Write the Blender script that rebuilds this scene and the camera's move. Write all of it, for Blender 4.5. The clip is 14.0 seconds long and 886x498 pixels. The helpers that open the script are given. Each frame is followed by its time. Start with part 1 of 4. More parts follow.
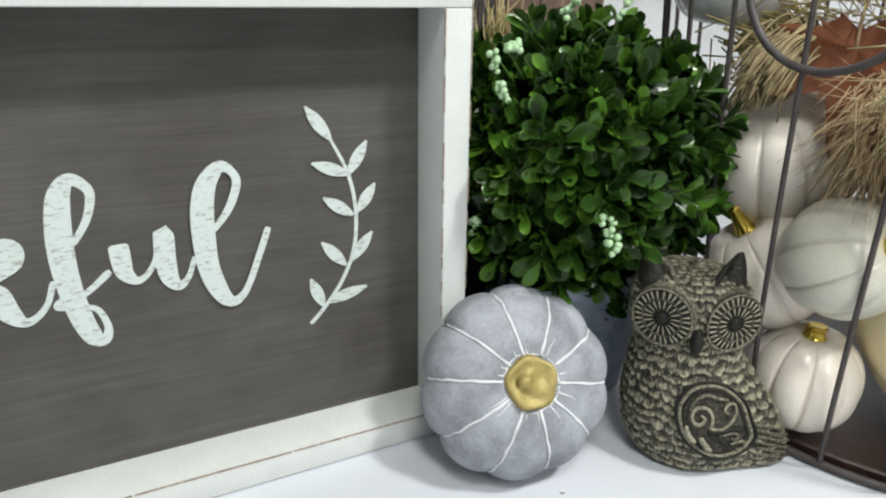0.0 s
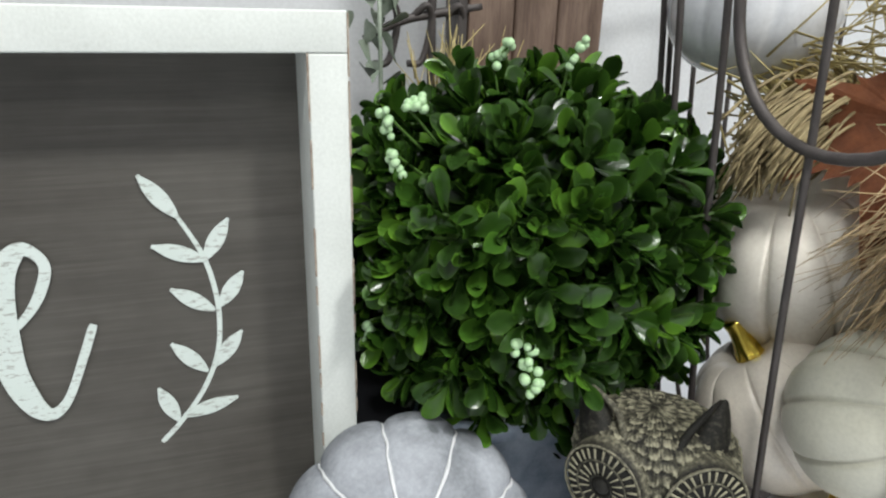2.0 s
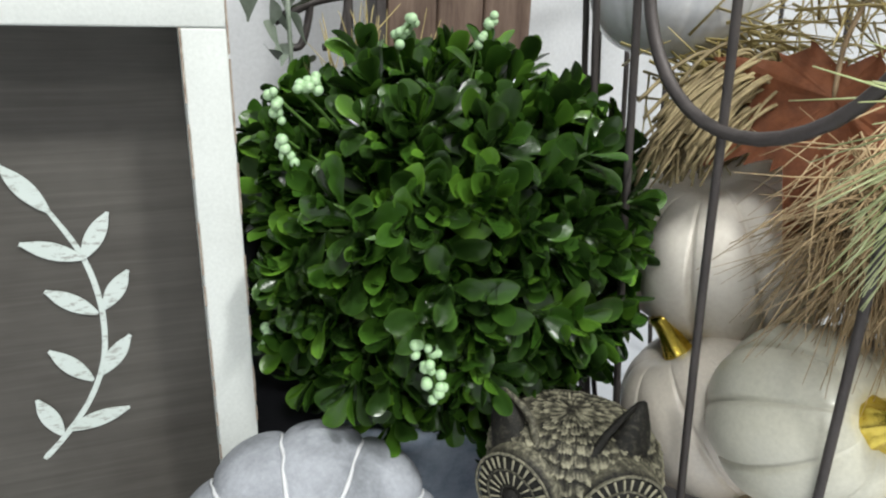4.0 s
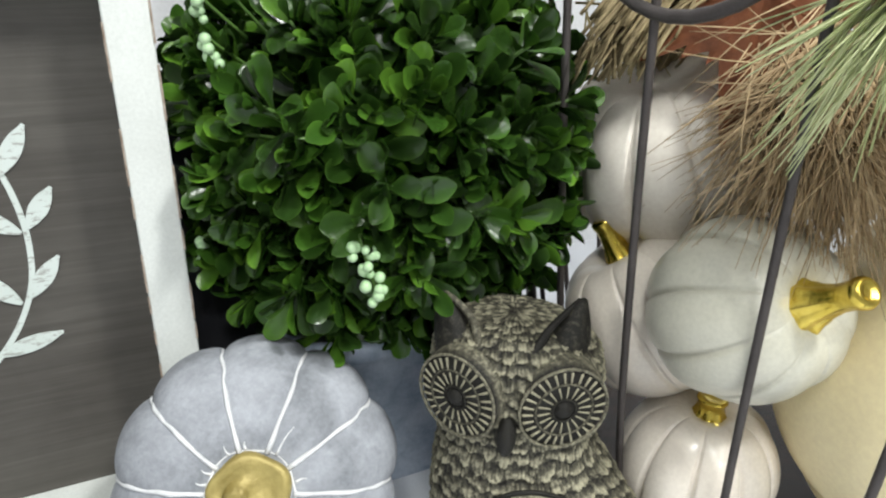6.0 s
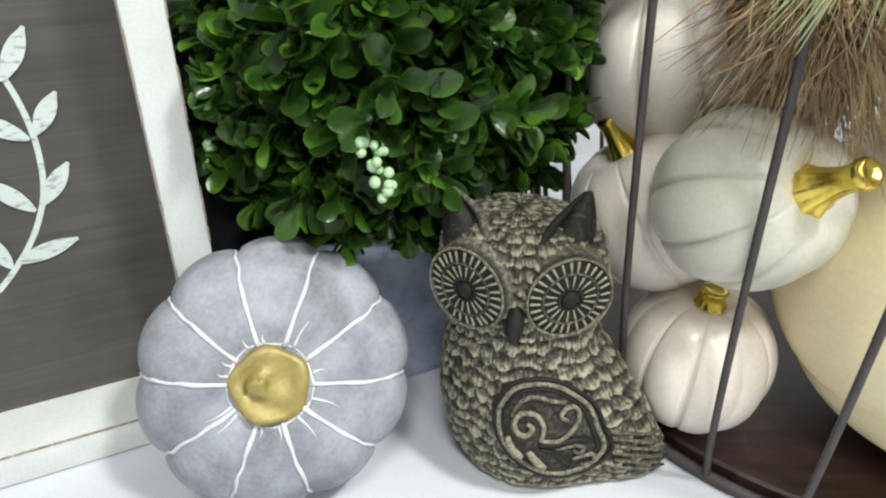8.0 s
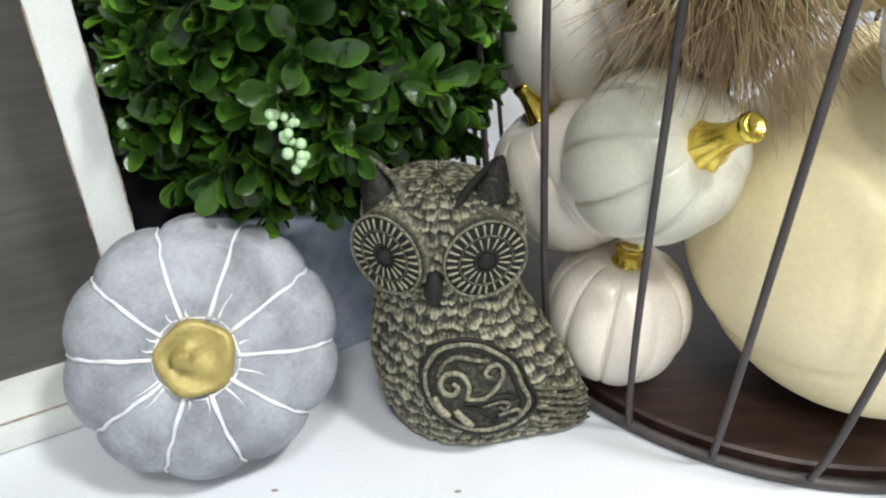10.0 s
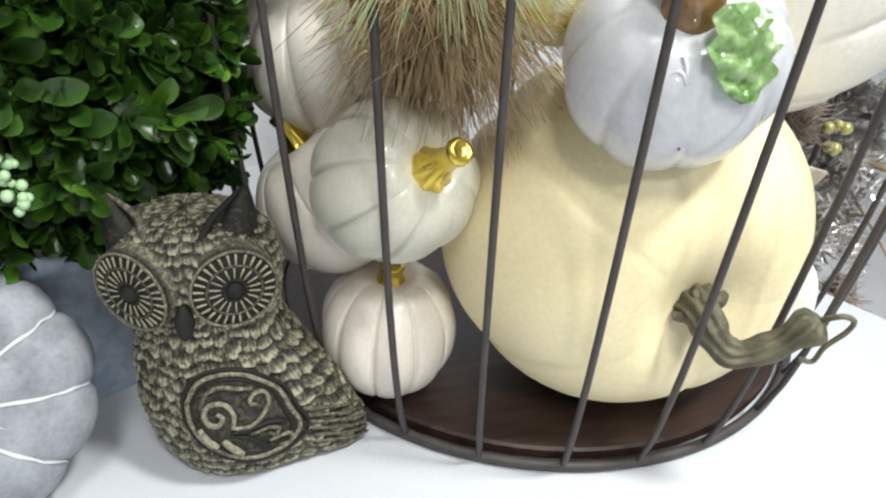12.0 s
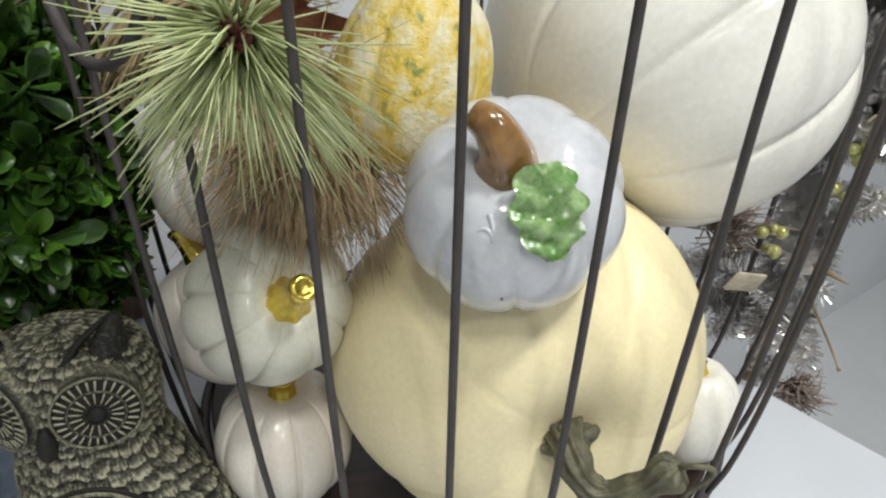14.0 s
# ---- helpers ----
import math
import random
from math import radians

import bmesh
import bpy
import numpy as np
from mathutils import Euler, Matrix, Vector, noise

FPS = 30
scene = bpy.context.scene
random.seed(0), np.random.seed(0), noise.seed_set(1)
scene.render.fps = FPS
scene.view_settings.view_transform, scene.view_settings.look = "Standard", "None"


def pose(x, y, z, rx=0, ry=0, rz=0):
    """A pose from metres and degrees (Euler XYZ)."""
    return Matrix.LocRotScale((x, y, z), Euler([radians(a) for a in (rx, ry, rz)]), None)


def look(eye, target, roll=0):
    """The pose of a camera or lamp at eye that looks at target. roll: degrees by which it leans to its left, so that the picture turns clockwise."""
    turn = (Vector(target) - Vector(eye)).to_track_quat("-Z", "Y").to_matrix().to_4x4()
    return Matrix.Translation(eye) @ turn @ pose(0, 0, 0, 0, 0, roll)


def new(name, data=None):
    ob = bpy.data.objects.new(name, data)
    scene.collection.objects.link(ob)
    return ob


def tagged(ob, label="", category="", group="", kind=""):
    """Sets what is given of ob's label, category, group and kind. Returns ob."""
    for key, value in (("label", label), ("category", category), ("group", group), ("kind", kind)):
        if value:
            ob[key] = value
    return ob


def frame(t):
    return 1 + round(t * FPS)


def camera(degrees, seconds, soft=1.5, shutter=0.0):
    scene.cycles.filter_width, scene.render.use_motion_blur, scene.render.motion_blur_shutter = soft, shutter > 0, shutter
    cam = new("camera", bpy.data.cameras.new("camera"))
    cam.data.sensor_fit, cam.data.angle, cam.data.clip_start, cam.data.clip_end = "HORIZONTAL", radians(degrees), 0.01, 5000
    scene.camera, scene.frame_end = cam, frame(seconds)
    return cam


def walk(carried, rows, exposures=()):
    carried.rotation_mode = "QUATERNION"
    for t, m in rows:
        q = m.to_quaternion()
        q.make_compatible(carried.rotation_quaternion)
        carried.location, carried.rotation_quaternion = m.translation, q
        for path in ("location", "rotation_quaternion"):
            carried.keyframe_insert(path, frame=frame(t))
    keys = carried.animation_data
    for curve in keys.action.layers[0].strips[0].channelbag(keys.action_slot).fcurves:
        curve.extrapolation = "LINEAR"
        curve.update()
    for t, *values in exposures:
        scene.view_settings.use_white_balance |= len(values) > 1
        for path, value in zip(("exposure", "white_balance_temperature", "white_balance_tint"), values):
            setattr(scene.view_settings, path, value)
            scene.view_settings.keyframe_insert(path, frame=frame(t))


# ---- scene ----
# camera and its walk
cam = camera(65.4, 14.0, soft=2.2)
ROWS = [
    (0, 0.0000, 0.0000, 0.3137, 68.03, -1.48, -0.00),
    (0.5, 0.0426, 0.0525, 0.3084, 67.08, -1.81, -0.75),
    (1, 0.0737, 0.0894, 0.3067, 66.47, -1.70, 0.41),
    (1.5, 0.0810, 0.0972, 0.3209, 68.07, -1.61, 3.82),
    (2, 0.1013, 0.1265, 0.3200, 69.60, -1.66, 7.71),
    (4.5, 0.1324, 0.1542, 0.3058, 69.41, -1.68, 3.93),
    (5, 0.1360, 0.1548, 0.3004, 68.05, -1.52, 2.53),
    (5.5, 0.1398, 0.1524, 0.2939, 66.92, -1.62, 1.91),
    (6, 0.1408, 0.1510, 0.2886, 65.71, -1.42, 1.62),
    (6.5, 0.1402, 0.1483, 0.2840, 64.57, -1.08, 1.38),
    (7, 0.1378, 0.1452, 0.2790, 63.25, -1.06, 1.40),
    (7.5, 0.1372, 0.1429, 0.2783, 61.30, -0.58, 1.32),
    (10, 0.1577, 0.1310, 0.2778, 57.98, 0.11, -2.71),
    (10.5, 0.1689, 0.1281, 0.2774, 58.01, -0.64, -7.29),
    (11, 0.1788, 0.1221, 0.2787, 58.83, -1.44, -11.13),
    (11.5, 0.1932, 0.1211, 0.2810, 59.11, -2.39, -13.61),
    (12, 0.2063, 0.1140, 0.2878, 59.70, -2.39, -14.59),
    (12.5, 0.2215, 0.1048, 0.2999, 61.02, -2.17, -13.82),
    (13, 0.2466, 0.1040, 0.3112, 61.53, -1.83, -12.30),
    (13.5, 0.2714, 0.1079, 0.3192, 62.27, -1.45, -11.62),
    (14, 0.2918, 0.1140, 0.3247, 63.18, -1.31, -10.72),
]
walk(cam, [(t, pose(x, y, z, rx, ry, rz)) for t, x, y, z, rx, ry, rz in ROWS],
     exposures=((0, 0.03), (2, 0.02), (5, 0.13), (7.5, 0.2), (11, 0.18), (12.5, 0.02), (13.2, -0.2), (14, -0.5)))

# world and lights: an indoor shop room with ceiling light panels
world = bpy.data.worlds.new("world")
scene.world = world
world.use_nodes = True
world.node_tree.nodes["Background"].inputs[0].default_value = (0.9, 0.95, 1.0, 1)
world.node_tree.nodes["Background"].inputs[1].default_value = 0.1


def area_lamp(name, eye, target, sx, sy, watts, colour):
    d = bpy.data.lights.new(name, "AREA")
    d.shape, d.size, d.size_y, d.energy, d.color = "RECTANGLE", sx, sy, watts, colour
    ob = new(name, d)
    ob.matrix_world = look(eye, target)
    return ob


PANELS = [((0.9, -0.1, 1.5), 27.0, 0.2), ((0.12, -0.5, 1.57), 14.0, 0.3), ((0.75, -1.2, 1.5), 14.0, 0.3)]
for where, watts, wide in PANELS:
    area_lamp("ceiling_lamp", where, (where[0], where[1] + 0.001, 0), wide, wide, watts, (0.965, 0.985, 0.955))

# ---------------------------------------------------------------- materials


def nodes_of(name):
    m = bpy.data.materials.new(name)
    m.use_nodes = True
    t = m.node_tree
    return m, t, t.nodes["Principled BSDF"]


def link(t, a, b):
    t.links.new(a, b)


def coords(t, stretch=(1, 1, 1), kind="Object"):
    c = t.nodes.new("ShaderNodeTexCoord")
    mp = t.nodes.new("ShaderNodeMapping")
    mp.inputs["Scale"].default_value = stretch
    link(t, c.outputs[kind], mp.inputs["Vector"])
    return mp.outputs["Vector"]


def noise_node(t, vec, scale, detail=5.0, rough=0.6, distort=0.0):
    n = t.nodes.new("ShaderNodeTexNoise")
    n.inputs["Scale"].default_value = scale
    n.inputs["Detail"].default_value = detail
    n.inputs["Roughness"].default_value = rough
    n.inputs["Distortion"].default_value = distort
    link(t, vec, n.inputs["Vector"])
    return n.outputs["Fac"]


def ramp(t, fac, stops):
    r = t.nodes.new("ShaderNodeValToRGB")
    e = r.color_ramp.elements
    while len(e) < len(stops):
        e.new(0.5)
    for k, (p, c) in enumerate(stops):
        e[k].position = p
        e[k].color = (*c, 1) if len(c) == 3 else c
    link(t, fac, r.inputs["Fac"])
    return r.outputs["Color"]


def mix(t, fac, a, b, mode="MIX"):
    m = t.nodes.new("ShaderNodeMix")
    m.data_type, m.blend_type = "RGBA", mode
    for sock, v in ((m.inputs["Factor"], fac), (m.inputs["A"], a), (m.inputs["B"], b)):
        if isinstance(v, (int, float)):
            sock.default_value = v
        elif isinstance(v, tuple):
            sock.default_value = (*v, 1)
        else:
            link(t, v, sock)
    return m.outputs["Result"]


def bump(t, p, height, strength, distance=0.002):
    b = t.nodes.new("ShaderNodeBump")
    b.inputs["Strength"].default_value = strength
    b.inputs["Distance"].default_value = distance
    link(t, height, b.inputs["Height"])
    link(t, b.outputs["Normal"], p.inputs["Normal"])


def surface(name, c1, c2, rough=0.5, metal=0.0, scale=25.0, fine=400.0, bumps=0.15, stretch=(1, 1, 1), coat=0.0, lo=0.35, hi=0.65, vary=0.0, distance=0.001):
    """A surface of two tones: broad stains and fine grain, with a relief and an uneven gloss."""
    m, t, p = nodes_of(name)
    v = coords(t, stretch)
    big = noise_node(t, v, scale, 6, 0.6, 0.3)
    small = noise_node(t, v, fine, 4)
    col = ramp(t, big, [(lo, c1), (hi, c2)])
    col = mix(t, 0.18, col, ramp(t, small, [(0.3, tuple(x * 0.6 for x in c1)), (0.7, tuple(min(1, x * 1.2) for x in c2))]))
    if vary:
        info = t.nodes.new("ShaderNodeObjectInfo")
        hsv = t.nodes.new("ShaderNodeHueSaturation")
        mr = t.nodes.new("ShaderNodeMapRange")
        mr.inputs["To Min"].default_value, mr.inputs["To Max"].default_value = 1 - vary, 1 + vary
        link(t, info.outputs["Random"], mr.inputs["Value"])
        link(t, mr.outputs["Result"], hsv.inputs["Value"])
        link(t, col, hsv.inputs["Color"])
        col = hsv.outputs["Color"]
    link(t, col, p.inputs["Base Color"])
    rr = t.nodes.new("ShaderNodeMapRange")
    rr.inputs["To Min"].default_value, rr.inputs["To Max"].default_value = max(0.02, rough - 0.08), min(1, rough + 0.1)
    link(t, big, rr.inputs["Value"])
    link(t, rr.outputs["Result"], p.inputs["Roughness"])
    p.inputs["Metallic"].default_value = metal
    p.inputs["Coat Weight"].default_value = coat
    p.inputs["Coat Roughness"].default_value = 0.08
    if bumps:
        bump(t, p, small, bumps, distance)
    return m


WHITE_TOP = surface("white_laminate", (0.59, 0.61, 0.655), (0.64, 0.66, 0.705), 0.35, scale=6, fine=900, bumps=0.03)
WALL = surface("painted_wall", (0.68, 0.69, 0.71), (0.74, 0.75, 0.77), 0.8, scale=4, fine=300, bumps=0.1)
CEIL = surface("ceiling_paint", (0.7, 0.7, 0.7), (0.75, 0.75, 0.75), 0.9, scale=3, fine=200)
FLOOR = surface("floor_vinyl", (0.68, 0.69, 0.71), (0.76, 0.77, 0.79), 0.5, scale=5, fine=200)
FRAME_WHITE = surface("frame_white_paint", (0.6, 0.62, 0.595), (0.67, 0.69, 0.665), 0.45, scale=30, fine=600, bumps=0.12)
EDGE_BROWN = surface("worn_edge_brown", (0.2, 0.14, 0.1), (0.42, 0.36, 0.3), 0.7, scale=200)
IRON = surface("dark_iron", (0.055, 0.047, 0.046), (0.085, 0.073, 0.07), 0.55, 0.35, scale=60, fine=900, bumps=0.25)
TRAY_WOOD = surface("dark_stained_wood", (0.012, 0.006, 0.005), (0.05, 0.024, 0.017), 0.36, scale=30, fine=300, bumps=0.3, stretch=(1, 7, 1))
CREAM = surface("cream_glaze", (0.78, 0.7, 0.61), (0.85, 0.78, 0.69), 0.3, scale=18, fine=500, bumps=0.02, coat=0.25)
SAGE = surface("sage_white_glaze", (0.61, 0.59, 0.49), (0.68, 0.66, 0.56), 0.32, scale=16, fine=500, bumps=0.02, coat=0.25)
PEACH = surface("peach_foam_paint", (0.88, 0.74, 0.44), (0.91, 0.79, 0.5), 0.42, scale=12, fine=350, bumps=0.08)
LILAC = surface("lilac_white_glaze", (0.6, 0.605, 0.64), (0.67, 0.675, 0.705), 0.2, scale=20, fine=300, bumps=0.02, coat=0.5)
IVORY = surface("ivory_paint", (0.87, 0.82, 0.73), (0.9, 0.87, 0.8), 0.32, scale=10, fine=300, bumps=0.03, coat=0.2)
LINEN = surface("cream_plaster", (0.87, 0.79, 0.69), (0.92, 0.85, 0.76), 0.5, scale=30, fine=400, bumps=0.12)
GOLD = surface("gold_paint", (0.58, 0.42, 0.05), (0.8, 0.62, 0.14), 0.2, 1.0, scale=60, fine=500, bumps=0.2)
GOLD_MATTE = surface("brushed_gold_paint", (0.26, 0.2, 0.06), (0.42, 0.34, 0.12), 0.5, 0.3, scale=60, fine=400, bumps=0.4)
CEMENT = surface("grey_cement", (0.17, 0.18, 0.2), (0.38, 0.395, 0.435), 0.75, scale=34, fine=420, bumps=0.35)
CHALK = surface("white_chalk_paint", (0.58, 0.59, 0.61), (0.76, 0.76, 0.78), 0.8, scale=120, fine=700, bumps=0.3)
POT_BLUE = surface("blue_grey_zinc", (0.27, 0.34, 0.45), (0.52, 0.58, 0.67), 0.6, 0.05, scale=70, fine=500, bumps=0.25)
BARK = surface("green_brown_stem", (0.055, 0.05, 0.03), (0.17, 0.155, 0.095), 0.55, scale=110, fine=420, bumps=0.8)
CERAMIC_BROWN = surface("brown_glaze", (0.16, 0.075, 0.02), (0.36, 0.19, 0.07), 0.2, scale=70, fine=300, bumps=0.1, coat=0.6)
LEAF_GLAZE = surface("green_leaf_glaze", (0.17, 0.42, 0.07), (0.6, 0.78, 0.42), 0.14, scale=150, fine=300, bumps=0.05, coat=0.9)
RUST = surface("rust_cloth_leaf", (0.17, 0.055, 0.022), (0.32, 0.11, 0.045), 0.75, scale=60, fine=500, bumps=0.3)
NEEDLE = surface("pale_pine_needle", (0.4, 0.46, 0.18), (0.66, 0.7, 0.4), 0.5, scale=60, fine=300, bumps=0)
TAN = surface("tan_bristle", (0.3, 0.205, 0.1), (0.58, 0.43, 0.25), 0.6, scale=50, fine=300, bumps=0)
STRAW = surface("gold_straw", (0.34, 0.26, 0.09), (0.58, 0.48, 0.22), 0.55, scale=60, fine=300, bumps=0.1)
ROPE = surface("brown_straw_rope", (0.14, 0.1, 0.045), (0.4, 0.32, 0.17), 0.7, scale=90, fine=500, bumps=0.4)
FLORET = surface("dry_pink_brown_flower", (0.23, 0.17, 0.145), (0.45, 0.37, 0.32), 0.7, scale=80, fine=400, bumps=0)
SILVER = surface("silver_tinsel", (0.8, 0.76, 0.73), (0.93, 0.92, 0.91), 0.16, 0.95, scale=90, fine=400, bumps=0)
TWIG = surface("dry_twig", (0.17, 0.11, 0.06), (0.34, 0.24, 0.14), 0.7, scale=60, fine=400, bumps=0.3)
BEAD = surface("olive_gold_bead", (0.34, 0.33, 0.1), (0.55, 0.53, 0.24), 0.25, 0.3, scale=60, bumps=0)
POST_WOOD = surface("brown_post_wood", (0.1, 0.06, 0.045), (0.21, 0.145, 0.11), 0.6, scale=35, fine=300, bumps=0.35, stretch=(6, 6, 0.6))
BERRY = surface("pale_green_berry", (0.3, 0.5, 0.25), (0.5, 0.68, 0.42), 0.35, scale=90, bumps=0)
GREY_LEAF = surface("grey_green_leaf", (0.16, 0.2, 0.15), (0.3, 0.34, 0.28), 0.6, scale=60, bumps=0.1)
SPRIG = surface("green_sprig", (0.06, 0.13, 0.02), (0.1, 0.2, 0.04), 0.5, scale=60, bumps=0)


def board_material():
    m, t, p = nodes_of("grey_weathered_board")
    v = coords(t, (2.0, 1.0, 60.0))
    g1 = noise_node(t, v, 6, 8, 0.65, 0.4)
    v2 = coords(t)
    stain = noise_node(t, v2, 14, 4, 0.6)
    col = ramp(t, g1, [(0.3, (0.033, 0.029, 0.024)), (0.5, (0.061, 0.055, 0.047)), (0.72, (0.106, 0.098, 0.086))])
    col = mix(t, 0.55, col, ramp(t, stain, [(0.3, (0.05, 0.044, 0.037)), (0.7, (0.105, 0.097, 0.086))]))
    link(t, col, p.inputs["Base Color"])
    p.inputs["Roughness"].default_value = 0.6
    bump(t, p, g1, 0.25, 0.001)
    return m


def lettering_material():
    m, t, p = nodes_of("distressed_pale_paint")
    v = coords(t, (1.0, 1.0, 3.0))
    n = noise_node(t, v, 170, 6, 0.75)
    n2 = noise_node(t, coords(t), 40, 3)
    col = ramp(t, n, [(0.4, (0.22, 0.21, 0.19)), (0.45, (0.58, 0.64, 0.61))])
    col = mix(t, 0.3, col, ramp(t, n2, [(0.3, (0.53, 0.59, 0.55)), (0.7, (0.68, 0.72, 0.71))]))
    link(t, col, p.inputs["Base Color"])
    p.inputs["Roughness"].default_value = 0.65
    return m


def leaf_material():
    m, t, p = nodes_of("boxwood_leaf")
    info = t.nodes.new("ShaderNodeObjectInfo")
    geo = t.nodes.new("ShaderNodeNewGeometry")
    add = t.nodes.new("ShaderNodeMath")
    add.operation = "ADD"
    link(t, info.outputs["Random"], add.inputs[0])
    link(t, geo.outputs["Random Per Island"], add.inputs[1])
    fr = t.nodes.new("ShaderNodeMath")
    fr.operation = "FRACT"
    link(t, add.outputs[0], fr.inputs[0])
    col = ramp(t, fr.outputs[0], [(0.0, (0.008, 0.02, 0.005)), (0.4, (0.013, 0.036, 0.006)), (0.74, (0.026, 0.075, 0.008)), (0.92, (0.08, 0.185, 0.018))])
    n = noise_node(t, coords(t), 130, 4)
    col = mix(t, n, col, mix(t, 0.2, col, (0.08, 0.17, 0.03)))
    # light through the thin blades, put into the colour: paler, yellower rim
    rim = t.nodes.new("ShaderNodeAttribute")
    rim.attribute_name = "rim"
    edge = t.nodes.new("ShaderNodeMath")
    edge.operation = "POWER"
    edge.inputs[1].default_value = 4.0
    link(t, rim.outputs["Fac"], edge.inputs[0])
    half = t.nodes.new("ShaderNodeMath")
    half.operation = "MULTIPLY"
    half.inputs[1].default_value = 0.6
    link(t, edge.outputs[0], half.inputs[0])
    col = mix(t, half.outputs[0], col, mix(t, 0.35, mix(t, 1.0, col, (2.4, 2.1, 1.6), "MULTIPLY"), (0.07, 0.16, 0.025)))
    link(t, col, p.inputs["Base Color"])
    p.inputs["Roughness"].default_value = 0.24
    p.inputs["Specular IOR Level"].default_value = 0.4
    bump(t, p, noise_node(t, coords(t), 260, 3), 0.35, 0.0008)
    return m


def gourd_material():
    m, t, p = nodes_of("mottled_gourd")
    n = noise_node(t, coords(t), 75, 4, 0.6, 0.4)
    col = ramp(t, n, [(0.34, (0.22, 0.26, 0.08)), (0.42, (0.66, 0.46, 0.07)), (0.52, (0.68, 0.56, 0.24)), (0.64, (0.74, 0.68, 0.5))])
    link(t, col, p.inputs["Base Color"])
    p.inputs["Roughness"].default_value = 0.42
    bump(t, p, noise_node(t, coords(t), 260, 4), 0.6, 0.002)
    return m


def owl_material():
    m, t, p = nodes_of("dry_brushed_resin")
    a = t.nodes.new("ShaderNodeAttribute")
    a.attribute_name = "relief"
    n = noise_node(t, coords(t), 420, 5, 0.7)
    n2 = noise_node(t, coords(t), 60, 3)
    s = t.nodes.new("ShaderNodeMath")
    s.operation = "MULTIPLY_ADD"
    link(t, n, s.inputs[0])
    s.inputs[1].default_value = 0.9
    link(t, a.outputs["Fac"], s.inputs[2])
    s2 = t.nodes.new("ShaderNodeMath")
    s2.operation = "SUBTRACT"
    link(t, s.outputs[0], s2.inputs[0])
    s2.inputs[1].default_value = 0.45
    col = ramp(t, s2.outputs[0], [(0.2, (0.014, 0.013, 0.012)), (0.42, (0.1, 0.093, 0.068)), (0.72, (0.48, 0.45, 0.32))])
    col = mix(t, n2, col, mix(t, 0.3, col, (0.03, 0.028, 0.018)))
    link(t, col, p.inputs["Base Color"])
    p.inputs["Roughness"].default_value = 0.6
    p.inputs["Specular IOR Level"].default_value = 0.25
    bump(t, p, n, 0.5, 0.0012)
    return m


GOURD = gourd_material()
BOARD, LETTER, LEAF, OWL = board_material(), lettering_material(), leaf_material(), owl_material()

# ---------------------------------------------------------------- mesh tools


def part(name, bm, material, parent=None, label="", smooth=True):
    me = bpy.data.meshes.new(name)
    if smooth:
        for fc in bm.faces:
            fc.smooth = True
    bm.to_mesh(me)
    bm.free()
    me.materials.append(material)
    ob = new(name, me)
    if parent is not None:
        ob.parent = parent
    if label:
        ob["label"] = label
    return ob


def thing(name, m, label, category, group="", kind=""):
    ob = new(name)
    ob.empty_display_size = 0.02
    ob.matrix_world = m
    return tagged(ob, label, category, group, kind)


def box(bm, x0, x1, y0, y1, z0, z1, bevel=0.0):
    r = bmesh.ops.create_cube(bm, size=1.0)
    vs = r["verts"]
    for v in vs:
        v.co = Vector((x0 + (v.co.x + 0.5) * (x1 - x0), y0 + (v.co.y + 0.5) * (y1 - y0), z0 + (v.co.z + 0.5) * (z1 - z0)))
    if bevel:
        es = list({e for v in vs for e in v.link_edges})
        bmesh.ops.bevel(bm, geom=es, offset=bevel, segments=2, affect="EDGES", profile=0.6)
    return bm


def boxed(*a, bevel=0.0):
    return box(bmesh.new(), *a, bevel=bevel)


def grid_faces(bm, rows, closed_u=True):
    for a, b in zip(rows, rows[1:]):
        n = len(a)
        for i in range(n if closed_u else n - 1):
            j = (i + 1) % n
            try:
                bm.faces.new((a[i], a[j], b[j], b[i]))
            except ValueError:
                pass


def smooth_path(pts, per=6):
    """A Catmull-Rom line through the points."""
    p = [Vector(q) for q in pts]
    p = [p[0] * 2 - p[1]] + p + [p[-1] * 2 - p[-2]]
    out = []
    for i in range(1, len(p) - 2):
        for k in range(per):
            s = k / per
            a, b, c, d = p[i - 1], p[i], p[i + 1], p[i + 2]
            out.append(0.5 * ((2 * b) + (c - a) * s + (2 * a - 5 * b + 4 * c - d) * s * s + (3 * b - a - 3 * c + d) * s ** 3))
    out.append(p[-2])
    return out


def sweep(bm, pts, radius, sides=8, ribs=0, rib=0.0, twist=0.0):
    """A closed tube along points; radius is a number or a function of 0..1."""
    n = len(pts)
    rows = []
    side = None
    for i, q in enumerate(pts):
        d = (pts[min(i + 1, n - 1)] - pts[max(i - 1, 0)]).normalized()
        if side is None:
            side = d.orthogonal().normalized()
        side = (side - d * side.dot(d)).normalized()
        up = d.cross(side)
        s = i / (n - 1)
        r = radius(s) if callable(radius) else radius
        row = []
        for k in range(sides):
            a = 2 * math.pi * k / sides
            rr = r * (1 + rib * math.cos(ribs * a + twist * s)) if ribs else r
            row.append(bm.verts.new(q + (side * math.cos(a) + up * math.sin(a)) * rr))
        rows.append(row)
    grid_faces(bm, rows)
    bm.faces.new(rows[0][::-1])
    bm.faces.new(rows[-1])
    return bm


def swept(pts, radius, sides=8, per=6, **kw):
    return sweep(bmesh.new(), smooth_path(pts, per), radius, sides, **kw)


